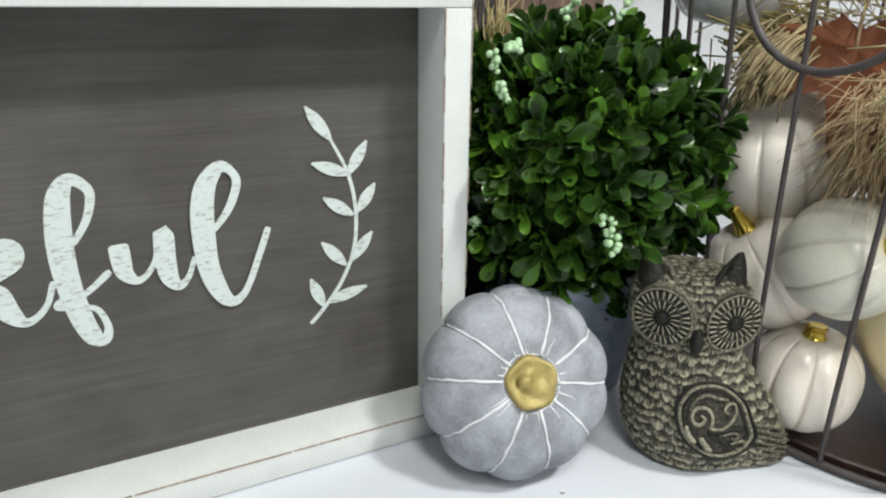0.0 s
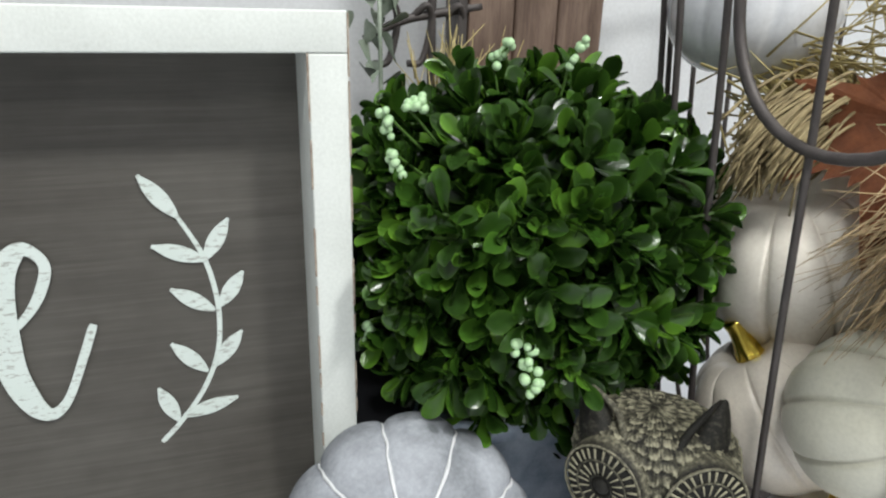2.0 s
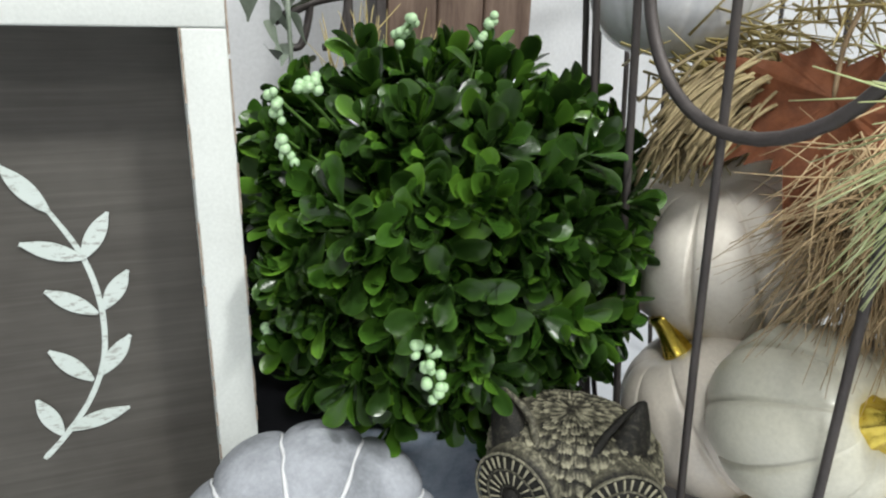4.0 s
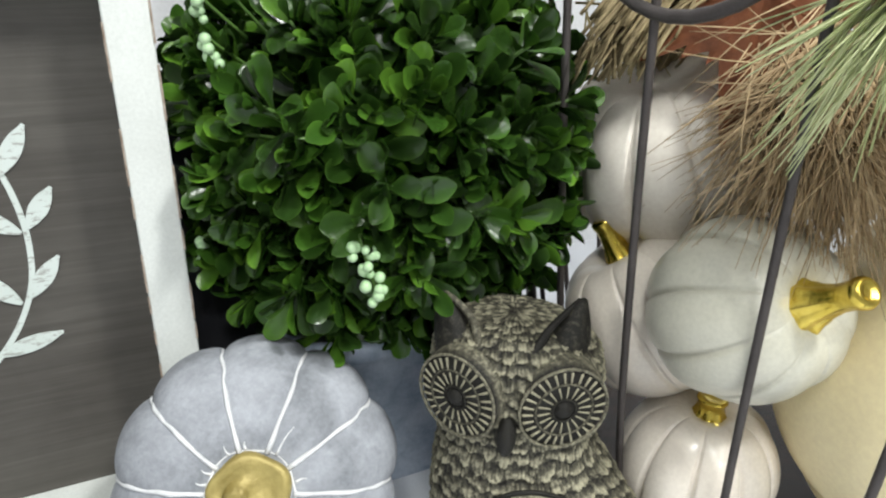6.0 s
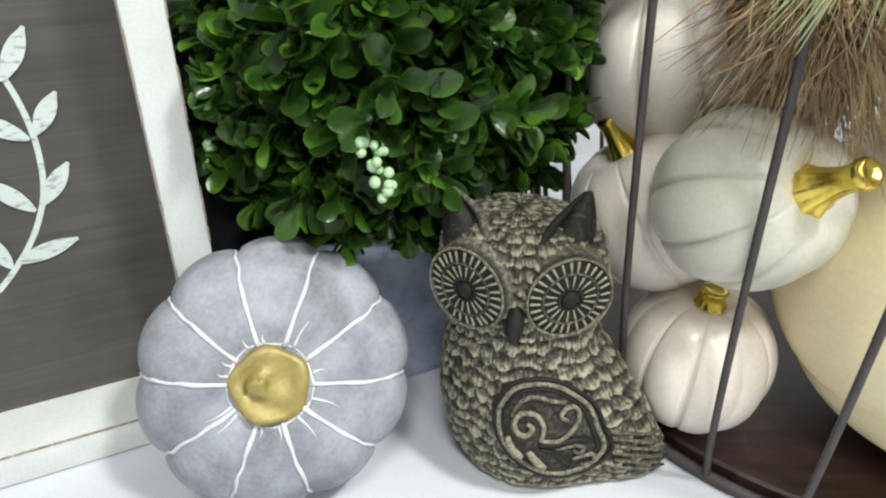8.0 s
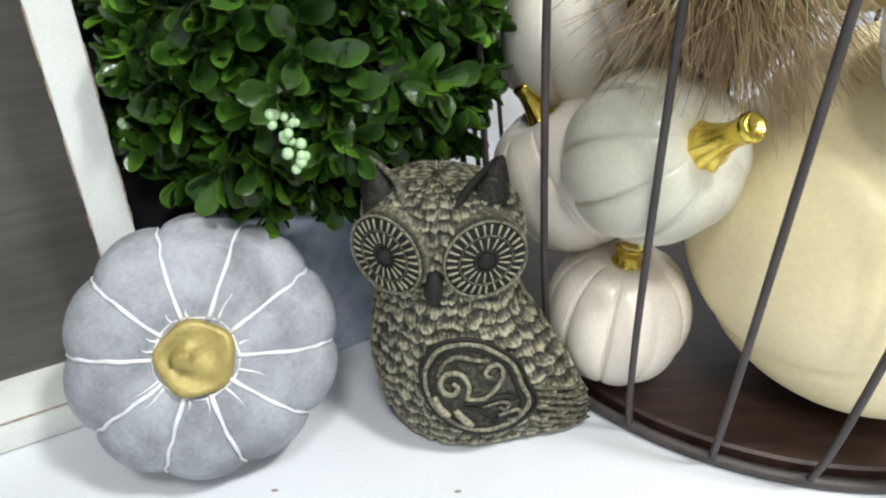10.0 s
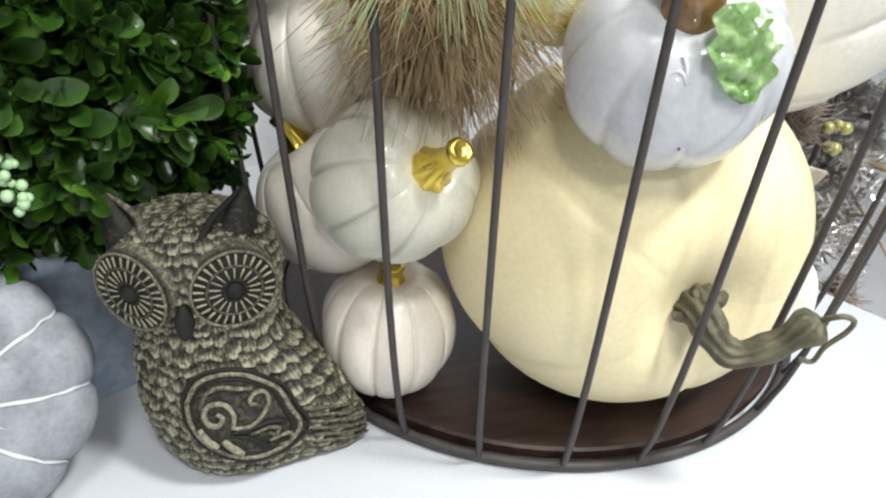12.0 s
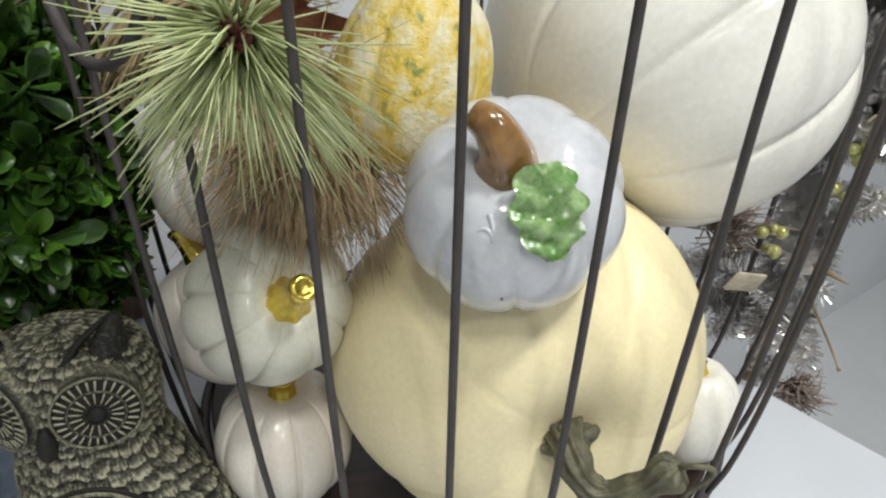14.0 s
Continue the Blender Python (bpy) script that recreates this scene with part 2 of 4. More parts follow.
def pumpkin_point(th, ph, r, h, ribs, depth, dip, power, phase, twist, uneven):
    g = abs(math.sin(ribs * (th + twist * ph) / 2 + phase))
    s = math.sin(ph)
    if power < 0.5:
        q = min(1.0, g / (power * 0.55))
        g = 0.4 * q * q * (3 - 2 * q) + 0.6 * g ** 0.75
    else:
        g = g ** power
    lobe = 1 - depth * (1 - g) * (0.4 + 0.6 * s)
    lobe *= 1 + uneven * math.sin(2 * th + 1.3) + uneven * 0.6 * math.sin(3 * th + ribs)
    rr = r * (s ** 0.82 if s > 0 else 0) * lobe
    z = h / 2 * math.cos(ph)
    k = rr / r
    z -= math.copysign(dip * h * math.exp(-(k / 0.3) ** 2), math.cos(ph)) if abs(math.cos(ph)) > 0.05 else 0
    return Vector((rr * math.cos(th), rr * math.sin(th), z))


def pumpkin_body(r, h, ribs, depth, dip=0.12, power=0.6, phase=0.0, twist=0.0, uneven=0.012, nu=0, nv=64):
    nu = nu or ribs * (36 if power < 0.5 else 16)
    bm = bmesh.new()
    rows = []
    for j in range(1, nv):
        ph = math.pi * j / nv
        rows.append([bm.verts.new(pumpkin_point(2 * math.pi * i / nu, ph, r, h, ribs, depth, dip, power, phase, twist, uneven)) for i in range(nu)])
    grid_faces(bm, rows)
    for row, ph in ((rows[0], 1e-4), (rows[-1], math.pi - 1e-4)):
        c = bm.verts.new(pumpkin_point(0, ph, r, h, ribs, depth, dip, power, phase, twist, uneven))
        for i in range(nu):
            bm.faces.new((c, row[i], row[(i + 1) % nu]))
    bmesh.ops.recalc_face_normals(bm, faces=bm.faces)
    return bm


def along(where, axis, spin=0.0):
    """A pose whose z axis points along axis."""
    q = Vector(axis).normalized().to_track_quat("Z", "Y")
    return Matrix.Translation(where) @ q.to_matrix().to_4x4() @ pose(0, 0, 0, 0, 0, spin)


def gold_stem(parent, base_z, r, length, bend, material, label, flare=2.4, ribs=7, lip=0.25):
    pts = [(0, 0, base_z - 0.003), (0, 0, base_z + length * 0.3), (bend[0] * 0.5, bend[1] * 0.5, base_z + length * 0.7), (bend[0], bend[1], base_z + length)]
    bm = swept(pts, lambda s: r * (1 + (flare - 1) * (1 - s) ** 2.2 + (lip if s > 0.9 else 0)), 42, 8, ribs=ribs, rib=0.075)
    return part("stem", bm, material, parent, label)


def flared_stem(parent, a, b, wide, neck, label):
    """A gilt stem from a to b: a scalloped bell at its foot, a fluted neck and a rounded, dimpled end."""
    a, b = Vector(a), Vector(b)
    d = (b - a).normalized()
    x = d.orthogonal().normalized()
    y = d.cross(x)
    ln = (b - a).length
    bm = bmesh.new()
    rows = []
    for s, r, flute in ((-0.1, wide * 0.8, 1.0), (-0.04, wide, 1.0), (0.04, wide * 1.02, 1.0), (0.16, wide * 0.86, 0.8), (0.3, neck + (wide - neck) * 0.42, 0.55), (0.46, neck + (wide - neck) * 0.17, 0.4),
                        (0.64, neck * 1.02, 0.25), (0.8, neck * 1.02, 0.15), (0.9, neck * 1.16, 0.05), (0.97, neck * 1.18, 0.0), (1.02, neck * 1.0, 0.0), (1.03, neck * 0.7, 0.0), (0.985, neck * 0.5, 0.0), (0.985, neck * 0.1, 0.0)):
        row = []
        for i in range(64):
            t = 2 * math.pi * i / 64
            k = r * (1 + 0.13 * flute * (abs(math.cos(4 * t)) - 0.55))
            row.append(bm.verts.new(a + d * (ln * s - 0.0016 * flute * abs(math.sin(4 * t))) + (x * math.cos(t) + y * math.sin(t)) * k))
        rows.append(row)
    grid_faces(bm, rows)
    bm.faces.new(rows[0][::-1])
    bm.faces.new(rows[-1])
    bmesh.ops.recalc_face_normals(bm, faces=bm.faces)
    return part("stem", bm, GOLD, parent, label)

# ---------------------------------------------------------------- the setting
PHI = radians(26.87)
U = Vector((math.cos(PHI), math.sin(PHI), 0))      # along the table's back
N = Vector((math.sin(PHI), -math.cos(PHI), 0))     # out of the wall, into the room
ROOM = Matrix.Translation((0.0219, 0.4266, 0)) @ Matrix(((U.x, -N.x, 0, 0), (U.y, -N.y, 0, 0), (0, 0, 1, 0), (0, 0, 0, 1)))
# in ROOM: x along the wall, y towards the wall, z up; the table's end is at x = 0.57

BACK = 0.27
FLOOR_Z = -0.76


def setting(name, bm, material, label, category):
    ob = part(name, bm, material, smooth=False)
    ob.matrix_world = ROOM
    return tagged(ob, label, category, kind="structure")


setting("floor", boxed(-2.3, 2.7, -3.2, BACK + 0.1, FLOOR_Z - 0.1, FLOOR_Z), FLOOR, "grey speckled vinyl shop floor", "floor")
setting("ceiling", boxed(-2.3, 2.7, -3.2, BACK + 0.1, 1.62, 1.72), CEIL, "plain white painted ceiling", "ceiling")
setting("wall_north", boxed(-2.3, 2.7, BACK, BACK + 0.1, FLOOR_Z, 1.62), WALL, "pale grey painted plaster wall", "wall")
setting("wall_south", boxed(-2.3, 2.7, -3.3, -3.2, FLOOR_Z, 1.62), WALL, "pale grey painted plaster wall", "wall")
setting("wall_west", boxed(-2.4, -2.3, -3.2, BACK, FLOOR_Z, 1.62), WALL, "pale grey painted plaster wall", "wall")
setting("wall_east", boxed(2.7, 2.8, -3.2, BACK, FLOOR_Z, 1.62), WALL, "pale grey painted plaster wall", "wall")

table = thing("display_table", ROOM, "white laminate display table with a clean square edge", "table")
part("tabletop", boxed(-0.95, 0.552, -0.62, 0.24, -0.035, 0.0, bevel=0.002), WHITE_TOP, table)
for lx in (-0.9, 0.5):
    for ly in (-0.56, 0.18):
        part("leg", boxed(lx - 0.025, lx + 0.025, ly - 0.025, ly + 0.025, FLOOR_Z, -0.036, bevel=0.003), WHITE_TOP, table)

# ---------------------------------------------------------------- the framed sign
LEAN = 1.56
SIGN_W, SIGN_H, FACE, DEEP = 0.6, 0.311, 0.018, 0.038
sign = thing("framed_sign", ROOM @ pose(0, 0, 0.0007, -LEAN), "white framed wooden sign with pale script lettering on grey boards", "sign")
part("board", boxed(-SIGN_W + 0.004, -0.004, DEEP, DEEP + 0.006, 0.004, SIGN_H - 0.004), BOARD, sign, "grey-brown weathered wood grain board", smooth=False)


def rail(x0, x1, z0, z1):
    return part("frame_rail", boxed(x0, x1, 0, DEEP + 0.01, z0, z1, bevel=0.0009), FRAME_WHITE, sign, "white painted frame rail with worn edges")


rail(-SIGN_W, 0, 0, FACE)
rail(-SIGN_W, 0, SIGN_H - FACE, SIGN_H)
rail(-SIGN_W, -SIGN_W + FACE, FACE + 0.0002, SIGN_H - FACE - 0.0002)
rail(-FACE, 0, FACE + 0.0002, SIGN_H - FACE - 0.0002)
for x, lo, hi in ((-FACE - 0.0003, FACE, SIGN_H - FACE), (-0.0002, 0.001, SIGN_H - 0.001)):
    rng = random.Random(7)
    bm = bmesh.new()
    z = lo
    while z < hi - 0.012:
        ln = rng.uniform(0.006, 0.035)
        box(bm, x - 0.0002, x + 0.0006, -0.0003, 0.0006, z, min(z + ln, hi))
        z += ln + rng.uniform(0.001, 0.02)
    part("brown_edge", bm, EDGE_BROWN, sign, "thin brown line along the frame edge, bare wood on the uprights", smooth=False)


# thin, almost unbroken brown line along the bottom rail's upper front edge
bm = bmesh.new()
rng = random.Random(12)
x = -SIGN_W + FACE
while x < -FACE - 0.01:
    ln = rng.uniform(0.01, 0.06)
    box(bm, x, min(x + ln, -FACE), -0.0003, 0.0007, FACE - 0.0005, FACE + 0.0003)
    x += ln + rng.uniform(0.0002, 0.0015)
part("brown_edge", bm, EDGE_BROWN, sign, "thin brown line along the frame edge, bare wood on the uprights", smooth=False)


def stroke(name, pts, lift, label=""):
    """A brush stroke lying on the board: x, z and width in millimetres."""
    mm = [Vector((a / 1000, b / 1000, w / 1000)) for a, b, w in pts]
    line = smooth_path(mm, 7)
    bm = bmesh.new()
    y0 = DEEP - 0.0004 - lift
    rows = []
    n = len(line)
    for i, q in enumerate(line):
        d = line[min(i + 1, n - 1)] - line[max(i - 1, 0)]
        d = Vector((d.x, d.y)).normalized()
        s = Vector((-d.y, d.x)) * max(q.z * 0.85, 0.002) / 2
        if i in (0, n - 1):
            s *= 0.75
        y = y0 - 0.0005 * i / n
        rows.append([bm.verts.new((q.x + s.x, y + 0.0006, q.y + s.y)), bm.verts.new((q.x + s.x, y, q.y + s.y)),
                     bm.verts.new((q.x - s.x, y, q.y - s.y)), bm.verts.new((q.x - s.x, y + 0.0006, q.y - s.y))])
    grid_faces(bm, rows)
    bm.faces.new(rows[0])
    bm.faces.new(rows[-1][::-1])
    bmesh.ops.recalc_face_normals(bm, faces=bm.faces)
    return part(name, bm, LETTER, sign, label, smooth=False)


PAINTED = "pale mint white painted script letter, distressed"
stroke("letter_f", [(-231.7, 166, 4), (-222.7, 180, 5), (-219, 194, 6), (-222.9, 201, 7), (-229, 203, 9), (-234.6, 194, 14), (-237.4, 175.6, 16), (-238.1, 158.9, 16),
                    (-236.9, 139.6, 15), (-233.4, 119.1, 14), (-229, 107.6, 12), (-223.5, 105.6, 8), (-221, 113, 5), (-225, 124.7, 4), (-234.3, 128.4, 4),
                    (-244.8, 130.5, 5), (-239.8, 134.8, 4), (-230.5, 135.5, 4), (-215.2, 147.4, 5)], 0.0, PAINTED)
stroke("letter_u", [(-209, 163, 13), (-208.6, 153, 13), (-207.5, 145, 11), (-202, 139.4, 6), (-196, 142, 4), (-189.3, 152, 5), (-184.5, 166, 13), (-184.8, 150, 14),
                    (-183.5, 138, 12), (-178.7, 132, 7), (-173, 137, 4), (-167.9, 149.1, 4)], 0.0008, PAINTED)
stroke("letter_l", [(-156, 164, 4), (-149, 172, 5), (-143.5, 181, 6), (-139.6, 193, 6), (-142.8, 200.5, 6), (-149.3, 203, 9), (-157.5, 193, 14), (-161.0, 178, 16), (-161.7, 160, 16),
                    (-161, 143, 15), (-157.9, 129.8, 14), (-152.8, 119, 11), (-146.2, 116, 7), (-138.6, 124, 5), (-130.0, 143.9, 5), (-122.9, 162.0, 5)], 0.0016, PAINTED)
stroke("letter_k", [(-292, 206, 14), (-291, 170, 15), (-289, 128, 14), (-287, 140, 6), (-276, 162, 8), (-264, 168, 16), (-263, 161, 14), (-274, 151, 8), (-271.5, 142, 14), (-268, 131, 13),
                    (-260.6, 124.3, 6), (-250.4, 131.7, 4), (-244.4, 146.3, 4)], 0.0004, PAINTED)
stroke("branch_stem", [(-80.1, 215.0, 2.2), (-69.7, 193.9, 2.8), (-64.9, 174.3, 3), (-64.0, 154.5, 3), (-67.1, 134.7, 3), (-75.9, 115.4, 3), (-87.9, 99.5, 3), (-98.7, 88.4, 3.2)], 0.0, "pale painted branch stem")
for (ax, az), (bx, bz) in (((-79.0, 213.2), (-95.0, 235.2)), ((-68.6, 189.8), (-55.6, 211.2)), ((-67.9, 189.9), (-92.6, 199.6)), ((-62.9, 163.9), (-50.4, 182.3)),
                           ((-65.8, 161.9), (-86.1, 176.1)), ((-68.1, 129.9), (-53.2, 148.9)), ((-72.2, 127.3), (-88.7, 146.0)), ((-86.9, 102.3), (-58.0, 109.6)), ((-89.1, 99.8), (-97.4, 121.4))):
    w = 9.5
    stroke("painted_leaf", [(ax + (bx - ax) * s, az + (bz - az) * s, w * k) for s, k in ((0, 0.2), (0.2, 0.7), (0.45, 1.0), (0.7, 0.85), (0.88, 0.45), (1, 0.12))], 0.0007)

# ---------------------------------------------------------------- grey pumpkin beside the sign
G_R, G_H, G_N, G_DEPTH, G_DIP = 0.0645, 0.078, 10, 0.075, 0.06
G_STEM = G_H / 2 - 0.049      # the stem sits on the flattened crown
G_AXIS = Vector((0.18, -0.85, 0.5)).normalized()
grey = thing("grey_pumpkin", along((0.0545, 0.396, 0.0605), G_AXIS, 30), "grey cement pumpkin with white painted grooves, tipped forward on the table", "pumpkin")
part("body", pumpkin_body(G_R, G_H, G_N, G_DEPTH, G_DIP, 0.55), CEMENT, grey)
for k in range(G_N):
    th = 2 * math.pi * k / G_N
    rng = random.Random(k + 3)
    pts = []
    for i in range(11):
        ph = radians(12 + 6.9 * i)
        q = pumpkin_point(th + rng.uniform(-0.012, 0.012), ph, G_R, G_H, G_N, G_DEPTH, G_DIP, 0.55, 0, 0, 0.012)
        pts.append(q * 1.006)
    part("painted_line", swept(pts, lambda s: 0.0011 * (1 - 0.42 * s) + 0.0002 * math.sin(17 * s + k), 6, 2), CHALK, grey, "white chalky painted groove line")
# drips of white paint round the stem
for k in range(13):
    rng = random.Random(k + 50)
    th = 2 * math.pi * (k + rng.uniform(-0.3, 0.3)) / 13
    ln = rng.choice([3, 4, 5, 6, 12])
    pts = [pumpkin_point(th + 0.03 * math.sin(i), radians(12.5 + ln * i / 3), G_R, G_H, G_N, G_DEPTH, G_DIP, 0.55, 0, 0, 0.012) * 1.003 for i in range(4)]
    part("paint_drip", swept(pts, lambda s: 0.0007 * (1 - 0.85 * s), 5, 2), CHALK, grey)
ring = [Vector((0.0182 * math.cos(a) * (1 + 0.03 * math.sin(5 * a)), 0.0182 * math.sin(a) * (1 + 0.03 * math.sin(5 * a)), 0.0452 + G_STEM)) for a in [2 * math.pi * i / 48 for i in range(49)]]
part("paint_ring", sweep(bmesh.new(), ring, 0.0011, 6), CHALK, grey, "white paint ring round the stem")
bm = bmesh.new()
rows = []
for j, (rr, zz) in enumerate(((0.0195, 0.036), (0.0198, 0.0425), (0.0188, 0.0455), (0.0165, 0.0458), (0.0135, 0.0448), (0.0105, 0.0442), (0.0065, 0.0448), (0.0048, 0.0475), (0.003, 0.0485))):
    row = []
    for i in range(50):
        a = 2 * math.pi * i / 50
        w = 0.86 * rr * (1 + 0.045 * math.cos(5 * a + 0.5) * (1 if j < 5 else 0.4))
        off = Vector((-0.004, 0.003)) * (1 if j > 5 else 0.2 * j / 5)
        row.append(bm.verts.new((w * math.cos(a) + off.x, w * math.sin(a) + off.y, zz + 0.0042 + G_STEM + 0.0008 * math.sin(3 * a + j))))
    rows.append(row)
grid_faces(bm, rows)
bm.faces.new(rows[-1])
bmesh.ops.recalc_face_normals(bm, faces=bm.faces)
part("stem", bm, GOLD_MATTE, grey, "dull gold painted cut stem")

# ---------------------------------------------------------------- the owl
OWL_AT = Vector((0.168, 0.416, 0.0))
OX = Vector((0.98, -0.2, 0)).normalized()
OF = Vector((-0.2, -0.98, 0)).normalized()
OWL_M = Matrix(((OX.x, -OF.x, 0, OWL_AT.x), (OX.y, -OF.y, 0, OWL_AT.y), (0, 0, 1, 0), (0, 0, 0, 1)))  # x to its side, -y its face
PROFILE = ((0.0, 0.014, 0.032, 0.030), (0.006, 0.014, 0.039, 0.036), (0.02, 0.0128, 0.0442, 0.0405), (0.042, 0.0095, 0.044, 0.0415), (0.062, 0.0068, 0.0402, 0.038), (0.078, 0.0045, 0.036, 0.034),
           (0.088, 0.0045, 0.035, 0.033), (0.100, 0.0032, 0.0378, 0.033), (0.114, 0.0032, 0.0386, 0.0335), (0.1255, 0.0025, 0.0372, 0.032), (0.133, 0.0015, 0.033, 0.028), (0.1372, 0.0008, 0.026, 0.021), (0.1395, 0.0005, 0.011, 0.009), (0.14, 0.0005, 0.0008, 0.0008))


def owl_section(z):
    for a, b in zip(PROFILE, PROFILE[1:]):
        if z <= b[0]:
            s = (z - a[0]) / (b[0] - a[0])
            s = s * s * (3 - 2 * s) * 0.5 + s * 0.5
            return [a[k] + (b[k] - a[k]) * s for k in (1, 2, 3)]
    return list(PROFILE[-1][1:])


def owl_skin(th, z, lift=0.0):
    cx, rx, ry = owl_section(z)
    a = math.atan2(math.sin(th + 0.12), math.cos(th + 0.12))
    tail = math.exp(-(a / 0.5) ** 2) * max(0.0, 1 - z / 0.085) * 0.031
    k = 1 + lift / rx
    return Vector((cx + (rx * k + tail) * math.cos(th), (ry * k + tail * 0.4) * math.sin(th), z))


def build_owl():
    bm = bmesh.new()
    lay = bm.verts.layers.float.new("relief")
    nu, nv = 300, 230
    # heights at even steps along the profile, so that the crown is as fine as the body
    arc, length = [(0.0, 0.0)], 0.0
    for i in range(1, 721):
        z0, z1 = 0.14 * (i - 1) / 720, 0.14 * i / 720
        length += math.hypot(z1 - z0, owl_section(z1)[1] - owl_section(z0)[1])
        arc.append((length, z1))
    heights, i = [], 0
    for j in range(nv + 1):
        want = length * j / nv
        while i < 719 and arc[i + 1][0] < want:
            i += 1
        heights.append((arc[i][1], arc[i][0]))
    rng = random.Random(5)
    jit = [[rng.uniform(-0.28, 0.28) for _ in range(60)] for _ in range(40)]
    rows = []
    for j in range(nv + 1):
        z, along_z = heights[j]
        row = []
        for i in range(nu):
            th0 = 2 * math.pi * i / nu
            z0 = z
            wob = Vector((math.cos(th0) * 3.2, math.sin(th0) * 3.2, z * 75))
            th = (th0 + 0.07 * noise.noise(wob)) % (2 * math.pi)
            z = max(0.0, z0 + 0.0032 * noise.noise(wob + Vector((7, 3, 1))) + 0.001 * noise.noise(wob * 3))
            run = max(0.0, along_z + z - z0)
            size = 0.0074 if z < 0.09 else 0.006
            rowk = int(run / size)
            fr = run / size - rowk
            cols = 30 if z < 0.09 else 36
            across = th * cols / (2 * math.pi) if z0 < 0.131 else 30 + owl_section(z0)[1] * math.cos(th) / 0.0065
            cc = across + 0.5 * (rowk % 2) + jit[rowk % 40][int(across) % 60]
            a = (cc - math.floor(cc)) * 2 - 1
            edge = 1 - 0.3 * abs(a) ** 3 if abs(a) < 0.88 else 0.25
            cut = 0.55 * abs(a) ** 2
            b = max(0.0, 1 - max(0.0, fr - cut * 0.6))
            h = edge * b if fr > cut * 0.8 else 0.3
            h += 0.15 * math.sin(a * 12 + rowk) * edge
            n = noise.noise(Vector((math.cos(th) * 14, math.sin(th) * 14, z * 400))) + 0.6 * noise.noise(Vector((math.cos(th) * 34, math.sin(th) * 34, z * 800)))
            h = max(0.0, h + 0.38 * n)
            z = z0
            v = bm.verts.new(owl_skin(th0, z0, 0.0019 * h - 0.0008))
            v[lay] = min(1.0, 0.16 + 0.58 * h)
            row.append(v)
        rows.append(row)
    grid_faces(bm, rows)
    bm.faces.new(rows[0][::-1])
    bm.faces.new(rows[-1])

    def mark(before, value):
        bm.verts.ensure_lookup_table()
        for v in list(bm.verts)[before:]:
            v[lay] = value

    def tube(pts, r, value, sides=6, per=5):
        k = len(bm.verts)
        sweep(bm, smooth_path(pts, per), r, sides)
        mark(k, value)

    # ears: two dark horn tufts sweeping back from the brow
    for s, bx, tx in ((-1, -0.0215, -0.0305), (1, 0.0225, 0.029)):
        k = len(bm.verts)
        rows = []
        for q, wx, wy in ((0.0, 0.0115, 0.0115), (0.3, 0.0098, 0.0098), (0.6, 0.007, 0.007), (0.85, 0.0038, 0.0038), (0.97, 0.002, 0.002), (1.0, 0.0008, 0.0008)):
            c = Vector((bx + (tx - bx) * q, -0.011 + (0.011 if s > 0 else 0.004) * q, 0.125 + 0.026 * q))
            rows.append([bm.verts.new(c + Vector((wx * math.cos(a), wy * math.sin(a) + 0.25 * s * wx * math.cos(a), 0))) for a in [2 * math.pi * i / 14 for i in range(14)]])
        grid_faces(bm, rows)
        bm.faces.new(rows[-1])
        mark(k, 0.2)
        tube([(bx * 0.45, -0.024, 0.131), (bx * 0.6, -0.018, 0.1365), (bx * 0.78, -0.013, 0.1425), (tx * 0.95, 0.0 if s > 0 else -0.008, 0.1505)], lambda q: 0.002 * (1 - q) ** 0.5 + 0.0006, 0.42 if s < 0 else 0.12, 8)
    # eye discs with two rings of rays
    for s, turn in ((-1, -24), (1, 24)):
        e = Matrix.Translation((0.004 + s * 0.0218, -0.0285 + 0.0015 * s, 0.1135)) @ Euler((radians(90), 0, radians(turn))).to_matrix().to_4x4()
        k = len(bm.verts)
        prof = ((0.0, 0.0012), (0.0045, 0.0014), (0.012, 0.0016), (0.0178, 0.0008), (0.0198, -0.003), (0.0205, -0.009))
        rr = []
        for r, zz in prof[1:]:
            rr.append([bm.verts.new(e @ Vector((r * math.cos(2 * math.pi * i / 48), r * 1.02 * math.sin(2 * math.pi * i / 48), zz))) for i in range(48)])
        grid_faces(bm, rr)
        bm.faces.new(rr[0][::-1])
        mark(k, 0.03)
        for v in rr[-1] + rr[-2]:
            v[lay] = 0.45
        for r, w, val in ((0.019, 0.0007, 0.5), (0.0123, 0.0005, 0.42), (0.0052, 0.0005, 0.2)):
            k = len(bm.verts)
            pts = [e @ Vector((r * math.cos(2 * math.pi * i / 40), r * 1.02 * math.sin(2 * math.pi * i / 40), 0.0012 if r > 0.015 else 0.0018)) for i in range(41)]
            sweep(bm, pts, w, 5)
            mark(k, val)
        for cnt, r0, r1, w in ((28, 0.0133, 0.0178, 0.00055), (18, 0.0062, 0.0114, 0.0004)):
            for i in range(cnt):
                a = 2 * math.pi * (i + 0.3) / cnt + rng.uniform(-0.03, 0.03)
                d, o = Vector((math.cos(a), math.sin(a), 0)), Vector((-math.sin(a), math.cos(a), 0))
                zr = 0.0019
                k = len(bm.verts)
                pts = [e @ (d * q + Vector((0, 0, zr if r0 < 0.01 else zr - 0.001 * (q - r0) / (r1 - r0)))) for q in (r0, (r0 + r1) / 2, r1)]
                sweep(bm, pts, lambda q: w * (0.7 + 0.5 * q), 5)
